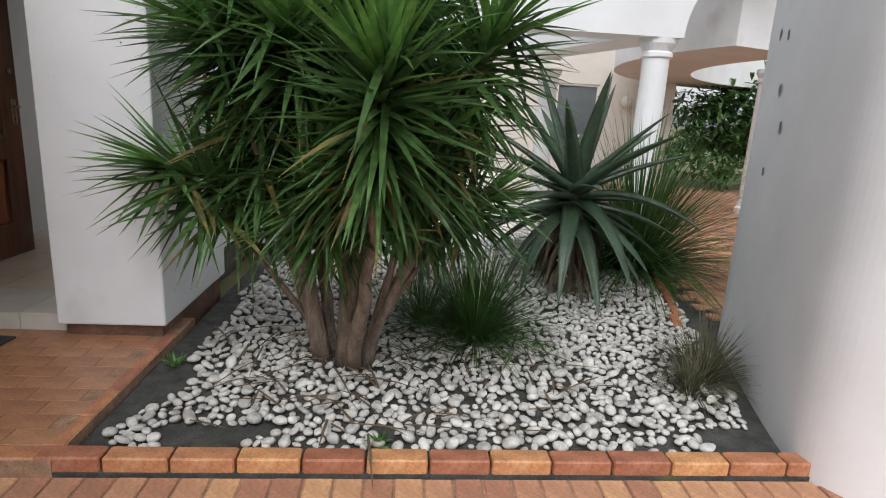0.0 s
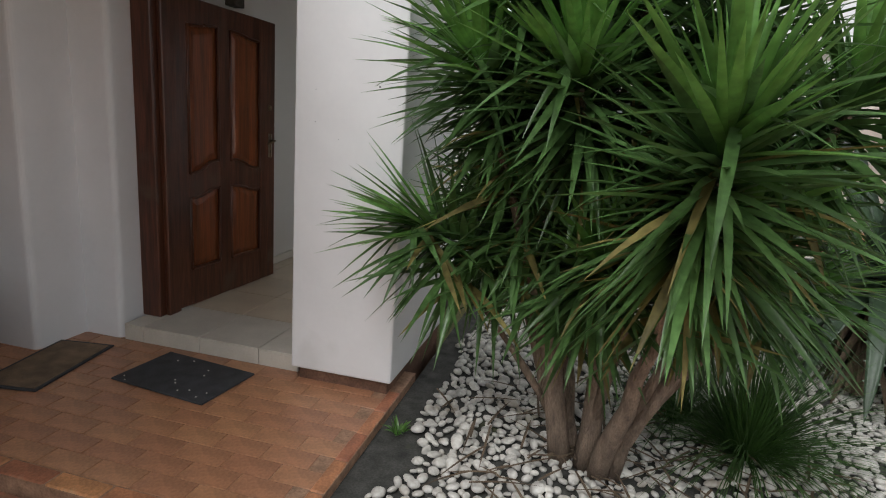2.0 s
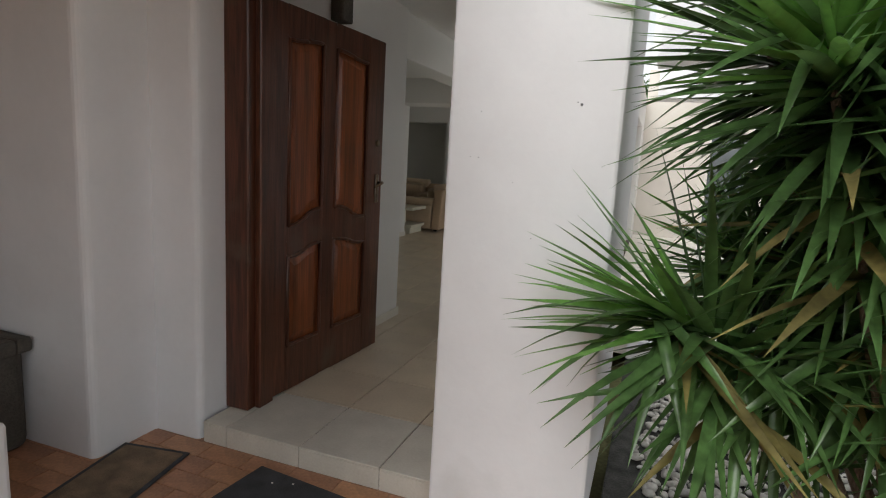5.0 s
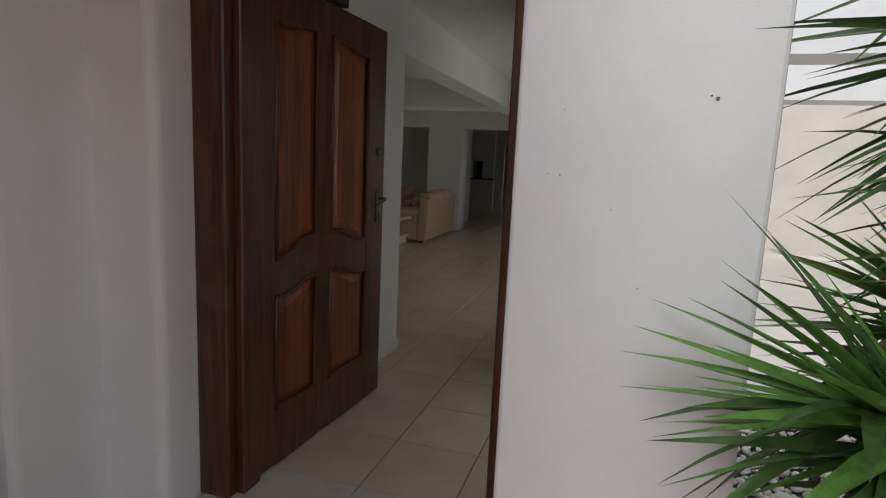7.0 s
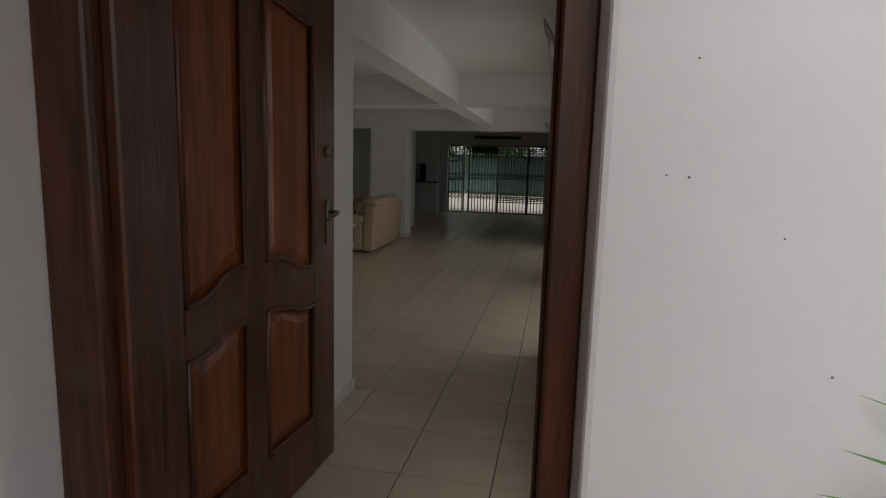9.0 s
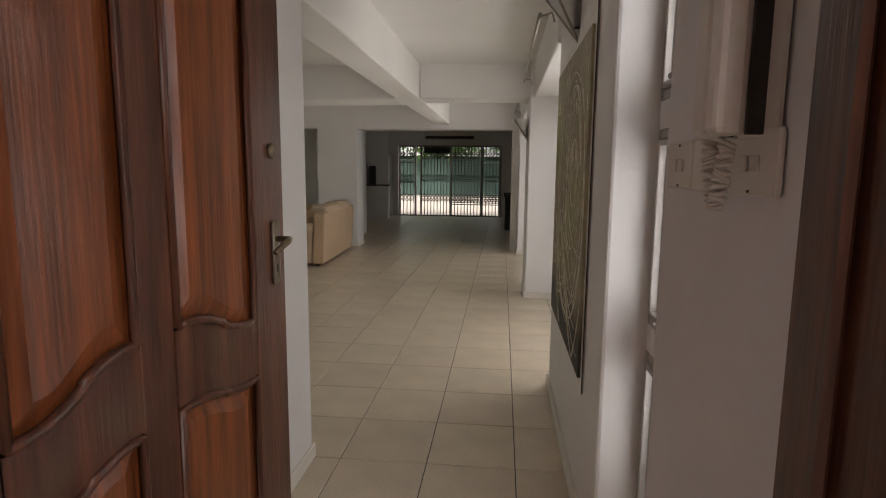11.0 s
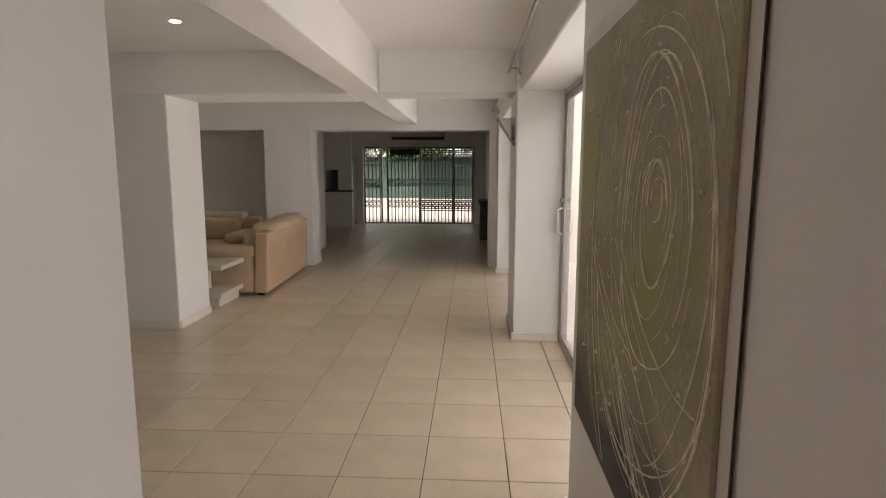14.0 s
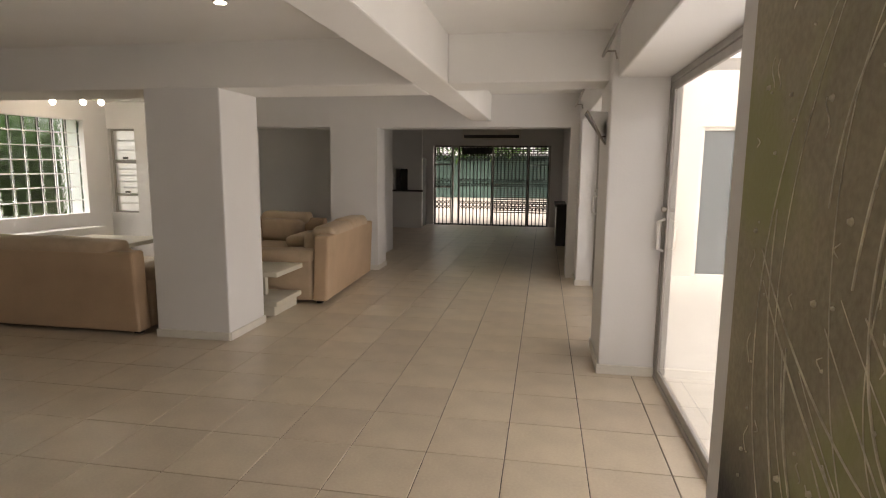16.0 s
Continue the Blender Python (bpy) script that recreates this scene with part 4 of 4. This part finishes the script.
boxes("rim", [(-0.29, 0.29, -0.29, -0.22, 0.46, 0.53), (-0.29, 0.29, 0.22, 0.29, 0.46, 0.53), (-0.29, -0.22, -0.22, 0.22, 0.46, 0.53), (0.22, 0.29, -0.22, 0.22, 0.46, 0.53)], M_POT, 0.015, pot, 2)
boxes("soil", [(-0.22, 0.22, -0.22, 0.22, 0.48, 0.505)], M_SOIL, 0, pot)
chips = [((3.926, -0.531), 1.29), ((3.963, -0.417), 1.49), ((4.02, -0.25), 1.80), ((3.976, -0.385), 1.78), ((3.974, -0.385), 1.04)]
for (x, y), z in chips:
    b = bmesh.new()
    n = 9
    c = [b.verts.new((0, 0, 0))] + [b.verts.new((random.uniform(0.012, 0.03) * math.cos(k * 6.283 / n), 0, random.uniform(0.02, 0.045) * math.sin(k * 6.283 / n))) for k in range(n)]
    for k in range(n):
        b.faces.new((c[0], c[1 + k], c[1 + (k + 1) % n]))
    o = new("paint_chip", finish(b, "paint_chip", M_CHIP))
    o.matrix_world = pose(x - 0.004, y, z, 0, 0, 72)
    tagged(o, "dark chip in the pier's white paint", "paint damage", "paint chips")

# ---- living room ----


def sofa(m, wide, label, name="sofa", cat="sofa"):
    """A leather sofa; it faces +y, its back stands at y = 0."""
    s = thing(name, m, label, cat, "cream leather suite")
    h = wide / 2
    b = bmesh.new()
    add_box(b, -h, h, 0.0, 0.16, 0.03, 0.74, 0.025, 3)
    for v in b.verts:
        v.co.y -= max(0, v.co.z - 0.4) * 0.10
    o = new("back_panel", finish(b, "back_panel", M_LEATHERD))
    o.parent = s
    for sg in (-1, 1):
        b = bmesh.new()
        add_box(b, sg * h - (0.24 if sg > 0 else 0), sg * h + (0.24 if sg < 0 else 0), 0.16, 0.90, 0.03, 0.50, 0.04, 3)
        add_box(b, sg * (h - 0.12) - 0.135, sg * (h - 0.12) + 0.135, 0.14, 0.93, 0.44, 0.58, 0.06, 4)
        o = new("armrest", finish(b, "armrest", M_LEATHER, True))
        o.parent = s
    n = max(1, round((wide - 0.5) / 0.62))
    cw = (wide - 0.5) / n
    for i in range(n):
        x0 = -h + 0.25 + i * cw
        b = bmesh.new()
        add_box(b, x0 + 0.006, x0 + cw - 0.006, 0.20, 0.94, 0.24, 0.44, 0.06, 4)
        o = new("seat_cushion", finish(b, "seat_cushion", M_LEATHER, True))
        o.parent = s
        b = bmesh.new()
        add_box(b, x0 - 0.05, x0 + cw + 0.05, -0.03, 0.24, 0.66, 0.82, 0.07, 4)
        add_box(b, x0 + 0.006, x0 + cw - 0.006, 0.14, 0.36, 0.42, 0.74, 0.07, 4)
        for v in b.verts:
            v.co.z += 0.012 * math.sin(v.co.x * 31 + i) + 0.01 * math.sin(v.co.y * 40)
        o = new("back_cushion", finish(b, "back_cushion", M_LEATHER, True))
        o.parent = s
    boxes("base", [(-h + 0.26, h - 0.26, 0.17, 0.90, 0.03, 0.25)], M_LEATHER, 0.01, s)
    boxes("foot", [(sx * (h - 0.08) - 0.03, sx * (h - 0.08) + 0.03, y - 0.03, y + 0.03, 0, 0.03) for sx in (-1, 1) for y in (0.1, 0.8)], M_DARKMETAL, 0, s)
    return s


sofa(pose(-4.95, 5.66, 0, 0, 0, 0), 2.0, "cream leather sofa standing with its back to the hall")
sofa(pose(-2.84, 8.0, 0, 0, 0, 92.5), 1.85, "cream leather two-seat sofa beside a low table")
sofa(pose(-4.15, 9.12, 0, 0, 0, 183), 1.10, "cream leather armchair against the partition wall", "armchair", "armchair")
tb = thing("low_table", pose(-3.06, 6.47, 0), "cream lacquered two-tier low table beside the sofa", "table")
boxes("top", [(-0.95, 0, 0, 0.62, 0.40, 0.45)], M_CREAM, 0.006, tb)
boxes("shelf", [(-0.95, -0.02, 0.02, 0.60, 0.10, 0.15)], M_CREAM, 0.006, tb)
boxes("post", [(-0.30, -0.27, 0.28, 0.34, 0.15, 0.40), (-0.82, -0.79, 0.28, 0.34, 0.15, 0.40)], M_CREAM, 0.003, tb)
boxes("plinth", [(-0.93, -0.06, 0.05, 0.56, 0.0, 0.10)], M_CREAM, 0.006, tb)
tb = thing("coffee_table", pose(-5.9, 7.6, 0), "white topped coffee table before the sofa", "table")
boxes("top", [(-0.55, 0.55, -0.4, 0.4, 0.50, 0.55)], M_CREAM, 0.006, tb)
boxes("leg", [(sx * 0.48 - 0.03, sx * 0.48 + 0.03, sy * 0.33 - 0.03, sy * 0.33 + 0.03, 0, 0.5) for sx in (-1, 1) for sy in (-1, 1)], M_CREAM, 0.004, tb)

lt = thing("ceiling_spotlight_bar", pose(-7.05, 8.5, 2.44, 0, 0, 15), "three-bulb ceiling spotlight bar, lit", "lamp")
tubes("arm", [([(-0.5, 0, -0.09), (-0.25, 0, -0.06), (0, 0, -0.08), (0.25, 0, -0.06), (0.42, 0, -0.09)], 0.012), ([(0, 0, 0), (0, 0, -0.08)], 0.05)], M_STEEL, lt)
for x in (-0.22, 0.18, 0.42):
    b = bmesh.new()
    bmesh.ops.create_icosphere(b, subdivisions=2, radius=0.04, matrix=Matrix.Translation((x, -0.05, -0.12)))
    o = new("bulb", finish(b, "bulb", M_BULB, True))
    o.parent = lt
dl = thing("downlight", pose(-2.47, 4.68, 2.44), "small recessed ceiling downlight, lit", "lamp")
tubes("ring", [([(0, 0, -0.006), (0, 0, 0)], 0.048)], M_WHITEP, dl, 20)
o = tubes("bulb", [([(0, 0, -0.010), (0, 0, -0.004)], 0.034)], M_BULB, dl, 20)

# ---- right wall things ----
art = thing("painting", pose(-0.0545, 2.285, 1.21), "large olive abstract canvas with scratched cream spirals", "painting")
boxes("board", [(-0.002, 0.0035, -0.645, 0.64, -0.70, 0.72)], M_WHITEP, 0.002, art)
boxes("canvas", [(-0.014, -0.002, -0.60, 0.60, -0.655, 0.655)], M_CANVAS, 0.002, art)
boxes("edge_strip", [(-0.004, 0.0, -0.6495, -0.6455, -0.70, 0.72)], M_DARKMETAL, 0, art)
b = bmesh.new()
stroke_rng = random.Random(41)


def stroke(pts, radius):
    """A scratched line on the canvas, broken off where it leaves the cloth."""
    run = []
    for y, z in pts + [(9, 9)]:
        if abs(y) < 0.59 and abs(z) < 0.645:
            run.append((-0.0145, y, z))
        else:
            if len(run) > 3:
                add_tube(b, run, [radius * (0.6 + 0.4 * math.sin(math.pi * i / (len(run) - 1))) for i in range(len(run))], 4)
            run = []


for k in range(22):
    r = 0.045 + 0.62 * (k / 21) ** 1.25
    a0, sweep = stroke_rng.uniform(0, 6.28), stroke_rng.uniform(1.6, 5.6)
    cy, cz = -0.245 + 0.10 * r + stroke_rng.uniform(-0.05, 0.05) * (0.3 + r), 0.175 - 0.16 * r + stroke_rng.uniform(-0.08, 0.08) * (0.2 + r)
    grow, lean, ph0 = stroke_rng.uniform(-0.22, 0.30), stroke_rng.uniform(-0.25, 0.05), stroke_rng.uniform(0, 6)
    pts = []
    for i in range(46):
        u = i / 45
        a = a0 + sweep * u
        rr = r * (1 + grow * u + 0.05 * math.sin(3 * a + ph0))
        y, z = rr * 0.80 * math.cos(a), rr * 1.12 * math.sin(a)
        pts.append((cy + y + lean * z * 0.5, cz + z))
    stroke(pts, stroke_rng.choice((0.0014, 0.002, 0.0028, 0.0042)))
for k in range(11):
    y, z, bend = stroke_rng.uniform(-0.1, 0.55), stroke_rng.uniform(-0.35, 0.1), stroke_rng.uniform(0.1, 0.3)
    stroke([(y - 0.55 * u, z - 0.55 * u + bend * u * u) for u in [i / 20 for i in range(21)]], stroke_rng.choice((0.0014, 0.002, 0.0028)))
for k in range(26):
    y, z, ln = stroke_rng.uniform(-0.55, 0.55), stroke_rng.uniform(-0.6, 0.62), stroke_rng.uniform(0.02, 0.07)
    stroke([(y + 0.01 * math.sin(u * 5 + k), z - ln * u) for u in [i / 6 for i in range(7)]], 0.0016)
for k in range(60):
    bmesh.ops.create_icosphere(b, subdivisions=1, radius=random.uniform(0.003, 0.008), matrix=Matrix.Translation((-0.0145, random.uniform(-0.5, 0.5), random.uniform(-0.5, 0.6))))
o = tagged(new("paint_strokes", finish(b, "paint_strokes", M_CHALK)), kind="stuff")
o.parent = art
tagged(o, "scratched cream spiral lines")


def sconce(y, z, x):
    s = thing("wall_sconce", pose(x, y, z), "triangular glass and metal wall sconce, off", "lamp", "wall sconces")
    b = bmesh.new()
    vs = [b.verts.new(p) for p in ((-0.005, 0, -0.14), (-0.14, -0.13, 0.07), (-0.14, 0.13, 0.07), (-0.005, -0.13, 0.07), (-0.005, 0.13, 0.07))]
    b.faces.new((vs[0], vs[1], vs[2]))
    b.faces.new((vs[0], vs[3], vs[1]))
    b.faces.new((vs[0], vs[2], vs[4]))
    o = new("shade", finish(b, "shade", M_FROST))
    o.parent = s
    md = o.modifiers.new("thick", "SOLIDIFY")
    md.thickness = 0.005
    tubes("frame", [([(-0.003, 0, -0.15), (-0.145, -0.135, 0.075)], 0.006), ([(-0.003, 0, -0.15), (-0.145, 0.135, 0.075)], 0.006), ([(-0.145, -0.135, 0.075), (-0.145, 0.135, 0.075)], 0.006)], M_STEEL, s)
    boxes("wall_plate", [(-0.03, -0.001, -0.03, 0.03, -0.10, 0.04)], M_DARKMETAL, 0.004, s)
    return s


sconce(5.75, 1.80, -0.11)
sconce(2.20, 2.06, -0.05)


def curtain_rod(y0, y1, x, z):
    r = thing("curtain_rod", pose(x, y0, z), "thin steel curtain rod on wall brackets, bare", "curtain rod", "curtain rods")
    n = y1 - y0
    tubes("rod", [([(0, 0, 0), (0, n, 0)], 0.010)], M_STEEL, r)
    tubes("bracket", [([(0, n - 0.05, 0), (0.02, n - 0.05, 0.02), (0.07, n - 0.05, 0.02), (0.085, n - 0.05, -0.03)], 0.006), ([(0, 0.05, 0), (0.07, 0.05, 0.02), (0.085, 0.05, -0.03)], 0.006)], M_STEEL, r)


curtain_rod(2.9, 5.42, -0.185, 2.21)
curtain_rod(6.2, 8.6, -0.20, 2.21)

ph = thing("intercom_phone", pose(-0.022, 0.36, 1.375), "white wall intercom handset with a coiled cord", "intercom")
boxes("body", [(-0.045, -0.002, -0.06, 0.06, 0.02, 0.26)], M_WHITEP, 0.008, ph, 2)
boxes("handset", [(-0.085, -0.045, -0.055, -0.012, 0.02, 0.25), (-0.08, -0.045, 0.0, 0.055, 0.02, 0.25)], M_WHITEP, 0.01, ph, 2)
boxes("slot", [(-0.05, -0.044, -0.012, 0.0, 0.02, 0.25), (-0.05, -0.03, -0.068, -0.06, 0.02, 0.25)], M_DARKMETAL, 0, ph)
coil = []
for i in range(240):
    u = i / 239
    cy = -0.01 + 0.07 * u
    cz = -0.095 * math.sin(math.pi * u) + 0.02
    coil.append((-0.05 + 0.010 * math.cos(u * 190), cy + 0.007 * math.sin(u * 190), cz + 0.004 * math.sin(u * 150)))
tubes("cord", [(coil, 0.0032)], M_WHITEP, ph, 5)
for y0, y1 in ((0.619, 0.772), (0.456, 0.615), (0.292, 0.452)):
    sw = thing("switch_plate", pose(-0.022, (y0 + y1) / 2, 1.36), "cream double light switch plate on the wall", "light switch", "light switches")
    hw = (y1 - y0) / 2
    boxes("plate", [(-0.010, -0.001, -hw, hw, -0.045, 0.045)], M_WHITEP, 0.003, sw)
    boxes("rocker", [(-0.015, -0.010, -0.03, -0.004, -0.012, 0.012), (-0.015, -0.010, 0.004, 0.03, -0.012, 0.012)], M_WHITEP, 0.002, sw)
    boxes("screw", [(-0.012, -0.010, -0.002, 0.002, z, z + 0.004) for z in (-0.04, 0.036)], M_DARKMETAL, 0, sw)

# ---- far room ----
cab = thing("fireplace_unit", pose(-0.11, 12.4, 0), "black low fireplace unit against the wall", "fireplace")
boxes("body", [(-0.19, 0, 0, 1.0, 0, 0.74)], M_BLACKCAB, 0.01, cab)
boxes("mantel", [(-0.22, 0, -0.03, 1.03, 0.74, 0.80)], M_DARKMETAL, 0.006, cab)
pic = thing("dark_picture", pose(-0.113, 11.0, 1.0), "narrow dark framed picture on the wall", "picture")
boxes("frame", [(-0.02, 0, -0.25, 0.25, -0.4, 0.4)], M_DARKMETAL, 0.004, pic)
boxes("sheet", [(-0.024, -0.02, -0.21, 0.21, -0.36, 0.36)], M_CANVAS, 0, pic)
ct = boxes("counter_top", [(-5.2, -3.40, 14.80, 15.02, 0.882, 0.92)], M_DARKMETAL, 0.004)
tagged(ct, "dark stone counter on the hatch wall", "counter")
fr = thing("fridge", pose(-3.85, 15.4, 0), "dark refrigerator behind the serving hatch", "fridge")
boxes("body", [(-0.18, 0.35, -0.3, 0.3, 0, 1.7)], M_BLACKCAB, 0.01, fr)
wb = thing("door_closer_box", pose(-1.20, 0.9, 2.10), "small dark box fixed high on the hall wall", "box")
boxes("body", [(-0.028, 0.06, -0.06, 0.06, 0, 0.16)], M_POT, 0.006, wb)

# ---- pebbles and litter ----
protos = []
for k in range(8):
    q = bmesh.new()
    bmesh.ops.create_icosphere(q, subdivisions=2, radius=1)
    sc = Vector((random.uniform(0.85, 1.3), random.uniform(0.7, 1.0), random.uniform(0.42, 0.62)))
    off = Vector((k * 7.1, 0, 0))
    co = [Vector((v.co.x * sc.x, v.co.y * sc.y, v.co.z * sc.z)) * (1 + 0.12 * noise.noise(v.co * 1.3 + off)) for v in q.verts]
    protos.append((co, [[v.index for v in f.verts] for f in q.faces]))
    q.free()
verts, faces = [], []


def in_bed(x, y):
    right = 3.64 + 0.42 * max(0, (y + 1.3)) / 1.3 if y < 0 else 4.06 + 0.22 * y
    left = 0.80 + 0.16 * noise.noise(Vector((y * 2.0, 3, 0)))
    return left < x < right - 0.06 and -1.34 < y < 2.2


count = 0
taken = {}
for i in range(42000):
    x, y = random.uniform(0.6, 4.6), random.uniform(-1.37, 2.2)
    if not in_bed(x, y):
        continue
    if y < -1.15 and noise.noise(Vector((x * 2.2, y * 2.2, 9))) < -0.25:
        continue
    if count > 9500:
        break
    r = random.choice((0.02, 0.023, 0.026, 0.03, 0.036)) * random.uniform(0.8, 1.15)
    cell = (int(x / 0.04), int(y / 0.04))
    close = [q for a in (-1, 0, 1) for c in (-1, 0, 1) for q in taken.get((cell[0] + a, cell[1] + c), ())]
    if any((x - q[0]) ** 2 + (y - q[1]) ** 2 < (0.80 * (r + q[2])) ** 2 for q in close):
        continue
    taken.setdefault(cell, []).append((x, y, r))
    count += 1
    co, fs = protos[i % 8]
    m = Matrix.LocRotScale((x, y, -0.150 + random.uniform(0.1, 0.9) * r), Euler((random.uniform(-0.5, 0.5), random.uniform(-0.5, 0.5), random.uniform(0, 6.28))), (r, r, r))
    k0 = len(verts)
    verts += [tuple(m @ c) for c in co]
    faces += [[k0 + a for a in f] for f in fs]
me = bpy.data.meshes.new("pebbles")
me.from_pydata(verts, [], faces)
me.materials.append(M_PEBBLE)
me.polygons.foreach_set("use_smooth", [True] * len(me.polygons))
tagged(new("pebbles", me), "white rounded river pebbles filling the bed", "pebbles", kind="stuff")
b = bmesh.new()
for i in range(130):
    x, y = random.gauss(1.75, 0.5), random.gauss(-0.65, 0.35)
    if in_bed(x, y):
        a = random.uniform(0, 6.28)
        add_blade(b, (x, y, -0.085), Vector((math.cos(a), math.sin(a), 0.1)), random.uniform(0.12, 0.4), 0.014, 0.25, 4, 0.2)
tagged(new("fallen_leaves", finish(b, "fallen_leaves", M_DEAD)), "dry fallen yucca leaves lying on the pebbles", "leaf litter", kind="stuff")
b = bmesh.new()
for i in range(140):
    x, y = random.uniform(4.3, 6.5), random.uniform(0.2, 4)
    a = random.uniform(0, 6.28)
    add_blade(b, (x, y, -0.133), Vector((math.cos(a), math.sin(a), 0.15)), random.uniform(0.03, 0.07), 0.03, 0.5, 2, 0.2)
tagged(new("path_litter", finish(b, "path_litter", M_DEAD)), "brown leaf litter scattered on the path", "leaf litter", kind="stuff")
sk = thing("scrap_paper", pose(3.52, -0.98, -0.10, 0, 20, 30), "crumpled white scrap lying on the pebbles", "scrap")
b = bmesh.new()
add_blade(b, (0, 0, 0), Vector((1, 0.2, 0.5)), 0.14, 0.05, 0.4, 4, 0.5)
add_blade(b, (0, 0.01, 0), Vector((0.8, -0.6, 0.3)), 0.10, 0.04, 0.4, 4, 0.5)
o = new("sheet", finish(b, "sheet", M_WHITEP))
o.parent = sk

# ---- pieces of floors and pavements ----
P, Q, near, rest = 0.408, 0.434, [], []
for i in range(-20, 1):
    for j in range(-3, 35):
        x, y = -0.284 + P * (i + 0.5), 1.115 + Q * (j + 0.5)
        if x > 0.1 or y < 0.25 or y > 15.9:
            continue
        (near if -3.2 < x and y < 9.5 else rest).append((x, y, 0, 0))
pieces("tile", floor, near, (P, Q, 0.012), M_TILE, 0.005, 0.002)
slab_stuff("tile_field", floor, rest, (P, Q, 0.012), M_TILE, 0.005)
for k in range(-2, 19):
    y = 1.115 + Q * (k + 0.5)
    boxes("cut_tile", [(0.127, 0.29, y - Q / 2 + 0.0025, y + Q / 2 - 0.0025, -0.012, 0)], M_TILE, 0.002, floor)
for x0, x1 in ((-1.24, -1.10), (-1.10, -0.692), (-0.692, -0.284), (-0.284, -0.022)):
    boxes("step_tile", [(x0 + 0.002, x1 - 0.002, -0.212, 0.244, -0.012, 0)], M_STEPT, 0.003, floor)
    boxes("riser_tile", [(x0 + 0.002, x1 - 0.002, -0.210, -0.199, -0.107, -0.013)], M_STEPT, 0.002, floor)
bw, bh = 0.235, 0.118
near = [(0.60 - bw * (i + 0.5) - (bw / 2 if j % 2 else 0), -1.40 + bh * (j + 0.5), -0.1, 0) for i in range(15) for j in range(10)]
pieces("paver", terrace, [p for p in near if p[1] < -0.2 and p[0] > -3 and p[0] < 0.52], (bw, bh, 0.05), M_PAVER, 0.004, 0.0015, 0.0006)
pieces("edging_brick", bed, [(0.67 + 0.254 * k, -1.45, -0.095, 0) for k in range(13)], (0.254, 0.10, 0.10), M_EDGE, 0.010, 0.007, 0.002)
pieces("edging_brick", terrace, [(0.60 - 0.254 * (k + 0.5), -1.45, -0.097, 0) for k in range(12)], (0.254, 0.10, 0.10), M_EDGE, 0.010, 0.007, 0.002)
pieces("edging_brick", terrace, [(0.585, -1.29 + 0.235 * k, -0.097, 90) for k in range(5)], (0.235, 0.07, 0.10), M_EDGE, 0.006, 0.006, 0.002)
pieces("soldier_paver", forecourt, [(0.1 + 0.118 * k, -1.625, -0.166, 0) for k in range(34)] + [(0.1 + 0.118 * k + 0.03, -1.87, -0.166, 0) for k in range(34)] + [(-3.0 + 0.118 * k, -1.625, -0.166, 0) for k in range(26)] + [(-3.0 + 0.118 * k, -1.87, -0.166, 0) for k in range(26)], (0.116, 0.24, 0.06), M_PATH, 0.009, 0.005, 0.002)
slab_stuff("paver_field", forecourt, [(-3 + 0.24 * i + 0.12 * (j % 2), -2.06 - 0.12 * j, -0.166, 0) for i in range(30) for j in range(24)], (0.24, 0.12, 0.05), M_PATH, 0.008)
path_p = [(4.42 + 0.235 * i + (0.117 if j % 2 else 0), 0.0 + 0.118 * j, -0.136, 0) for i in range(9) for j in range(34)]
path_p = [p for p in path_p if p[0] > 4.16 + 0.25 * p[1] * (p[1] > 0) and p[1] > 0.15]
pieces("path_brick", side_path, path_p[:230], (bw, bh, 0.05), M_PATH, 0.008, 0.004, 0.0015)
slab_stuff("path_field", side_path, [(4.7 + 0.235 * i + (0.117 if j % 2 else 0), 4.1 + 0.118 * j, -0.136, 0) for i in range(28) for j in range(46)], (bw, bh, 0.05), M_PATH, 0.008)
edge = [(3.96, 0.30), (4.06, 0.52), (4.13, 0.75), (4.20, 0.98), (4.26, 1.21), (4.32, 1.44), (4.38, 1.67), (4.44, 1.90), (4.50, 2.13)]
pieces("edging_brick", bed, [(x, y, -0.11, 75) for x, y in edge], (0.235, 0.07, 0.12), M_EDGE, 0.006, 0.006, 0.002)

# ---- small marks on the white wall ----
for x, z, r in ((0.443, 1.53, 0.005), (0.430, 1.537, 0.002), (0.10, 1.34, 0.002), (0.07, 1.342, 0.0015), (0.23, 1.26, 0.0015), (0.31, 1.07, 0.0018), (0.10, 1.50, 0.0015)):
    o = tubes("wall_nick", [([(0, -0.001, 0), (0, 0.004, 0)], r)], M_CHIP, None, 7)
    o.matrix_world = pose(x, -0.3005, z)
    tagged(o, "small dark nick in the white plaster", "nick", "nail holes in the wall")
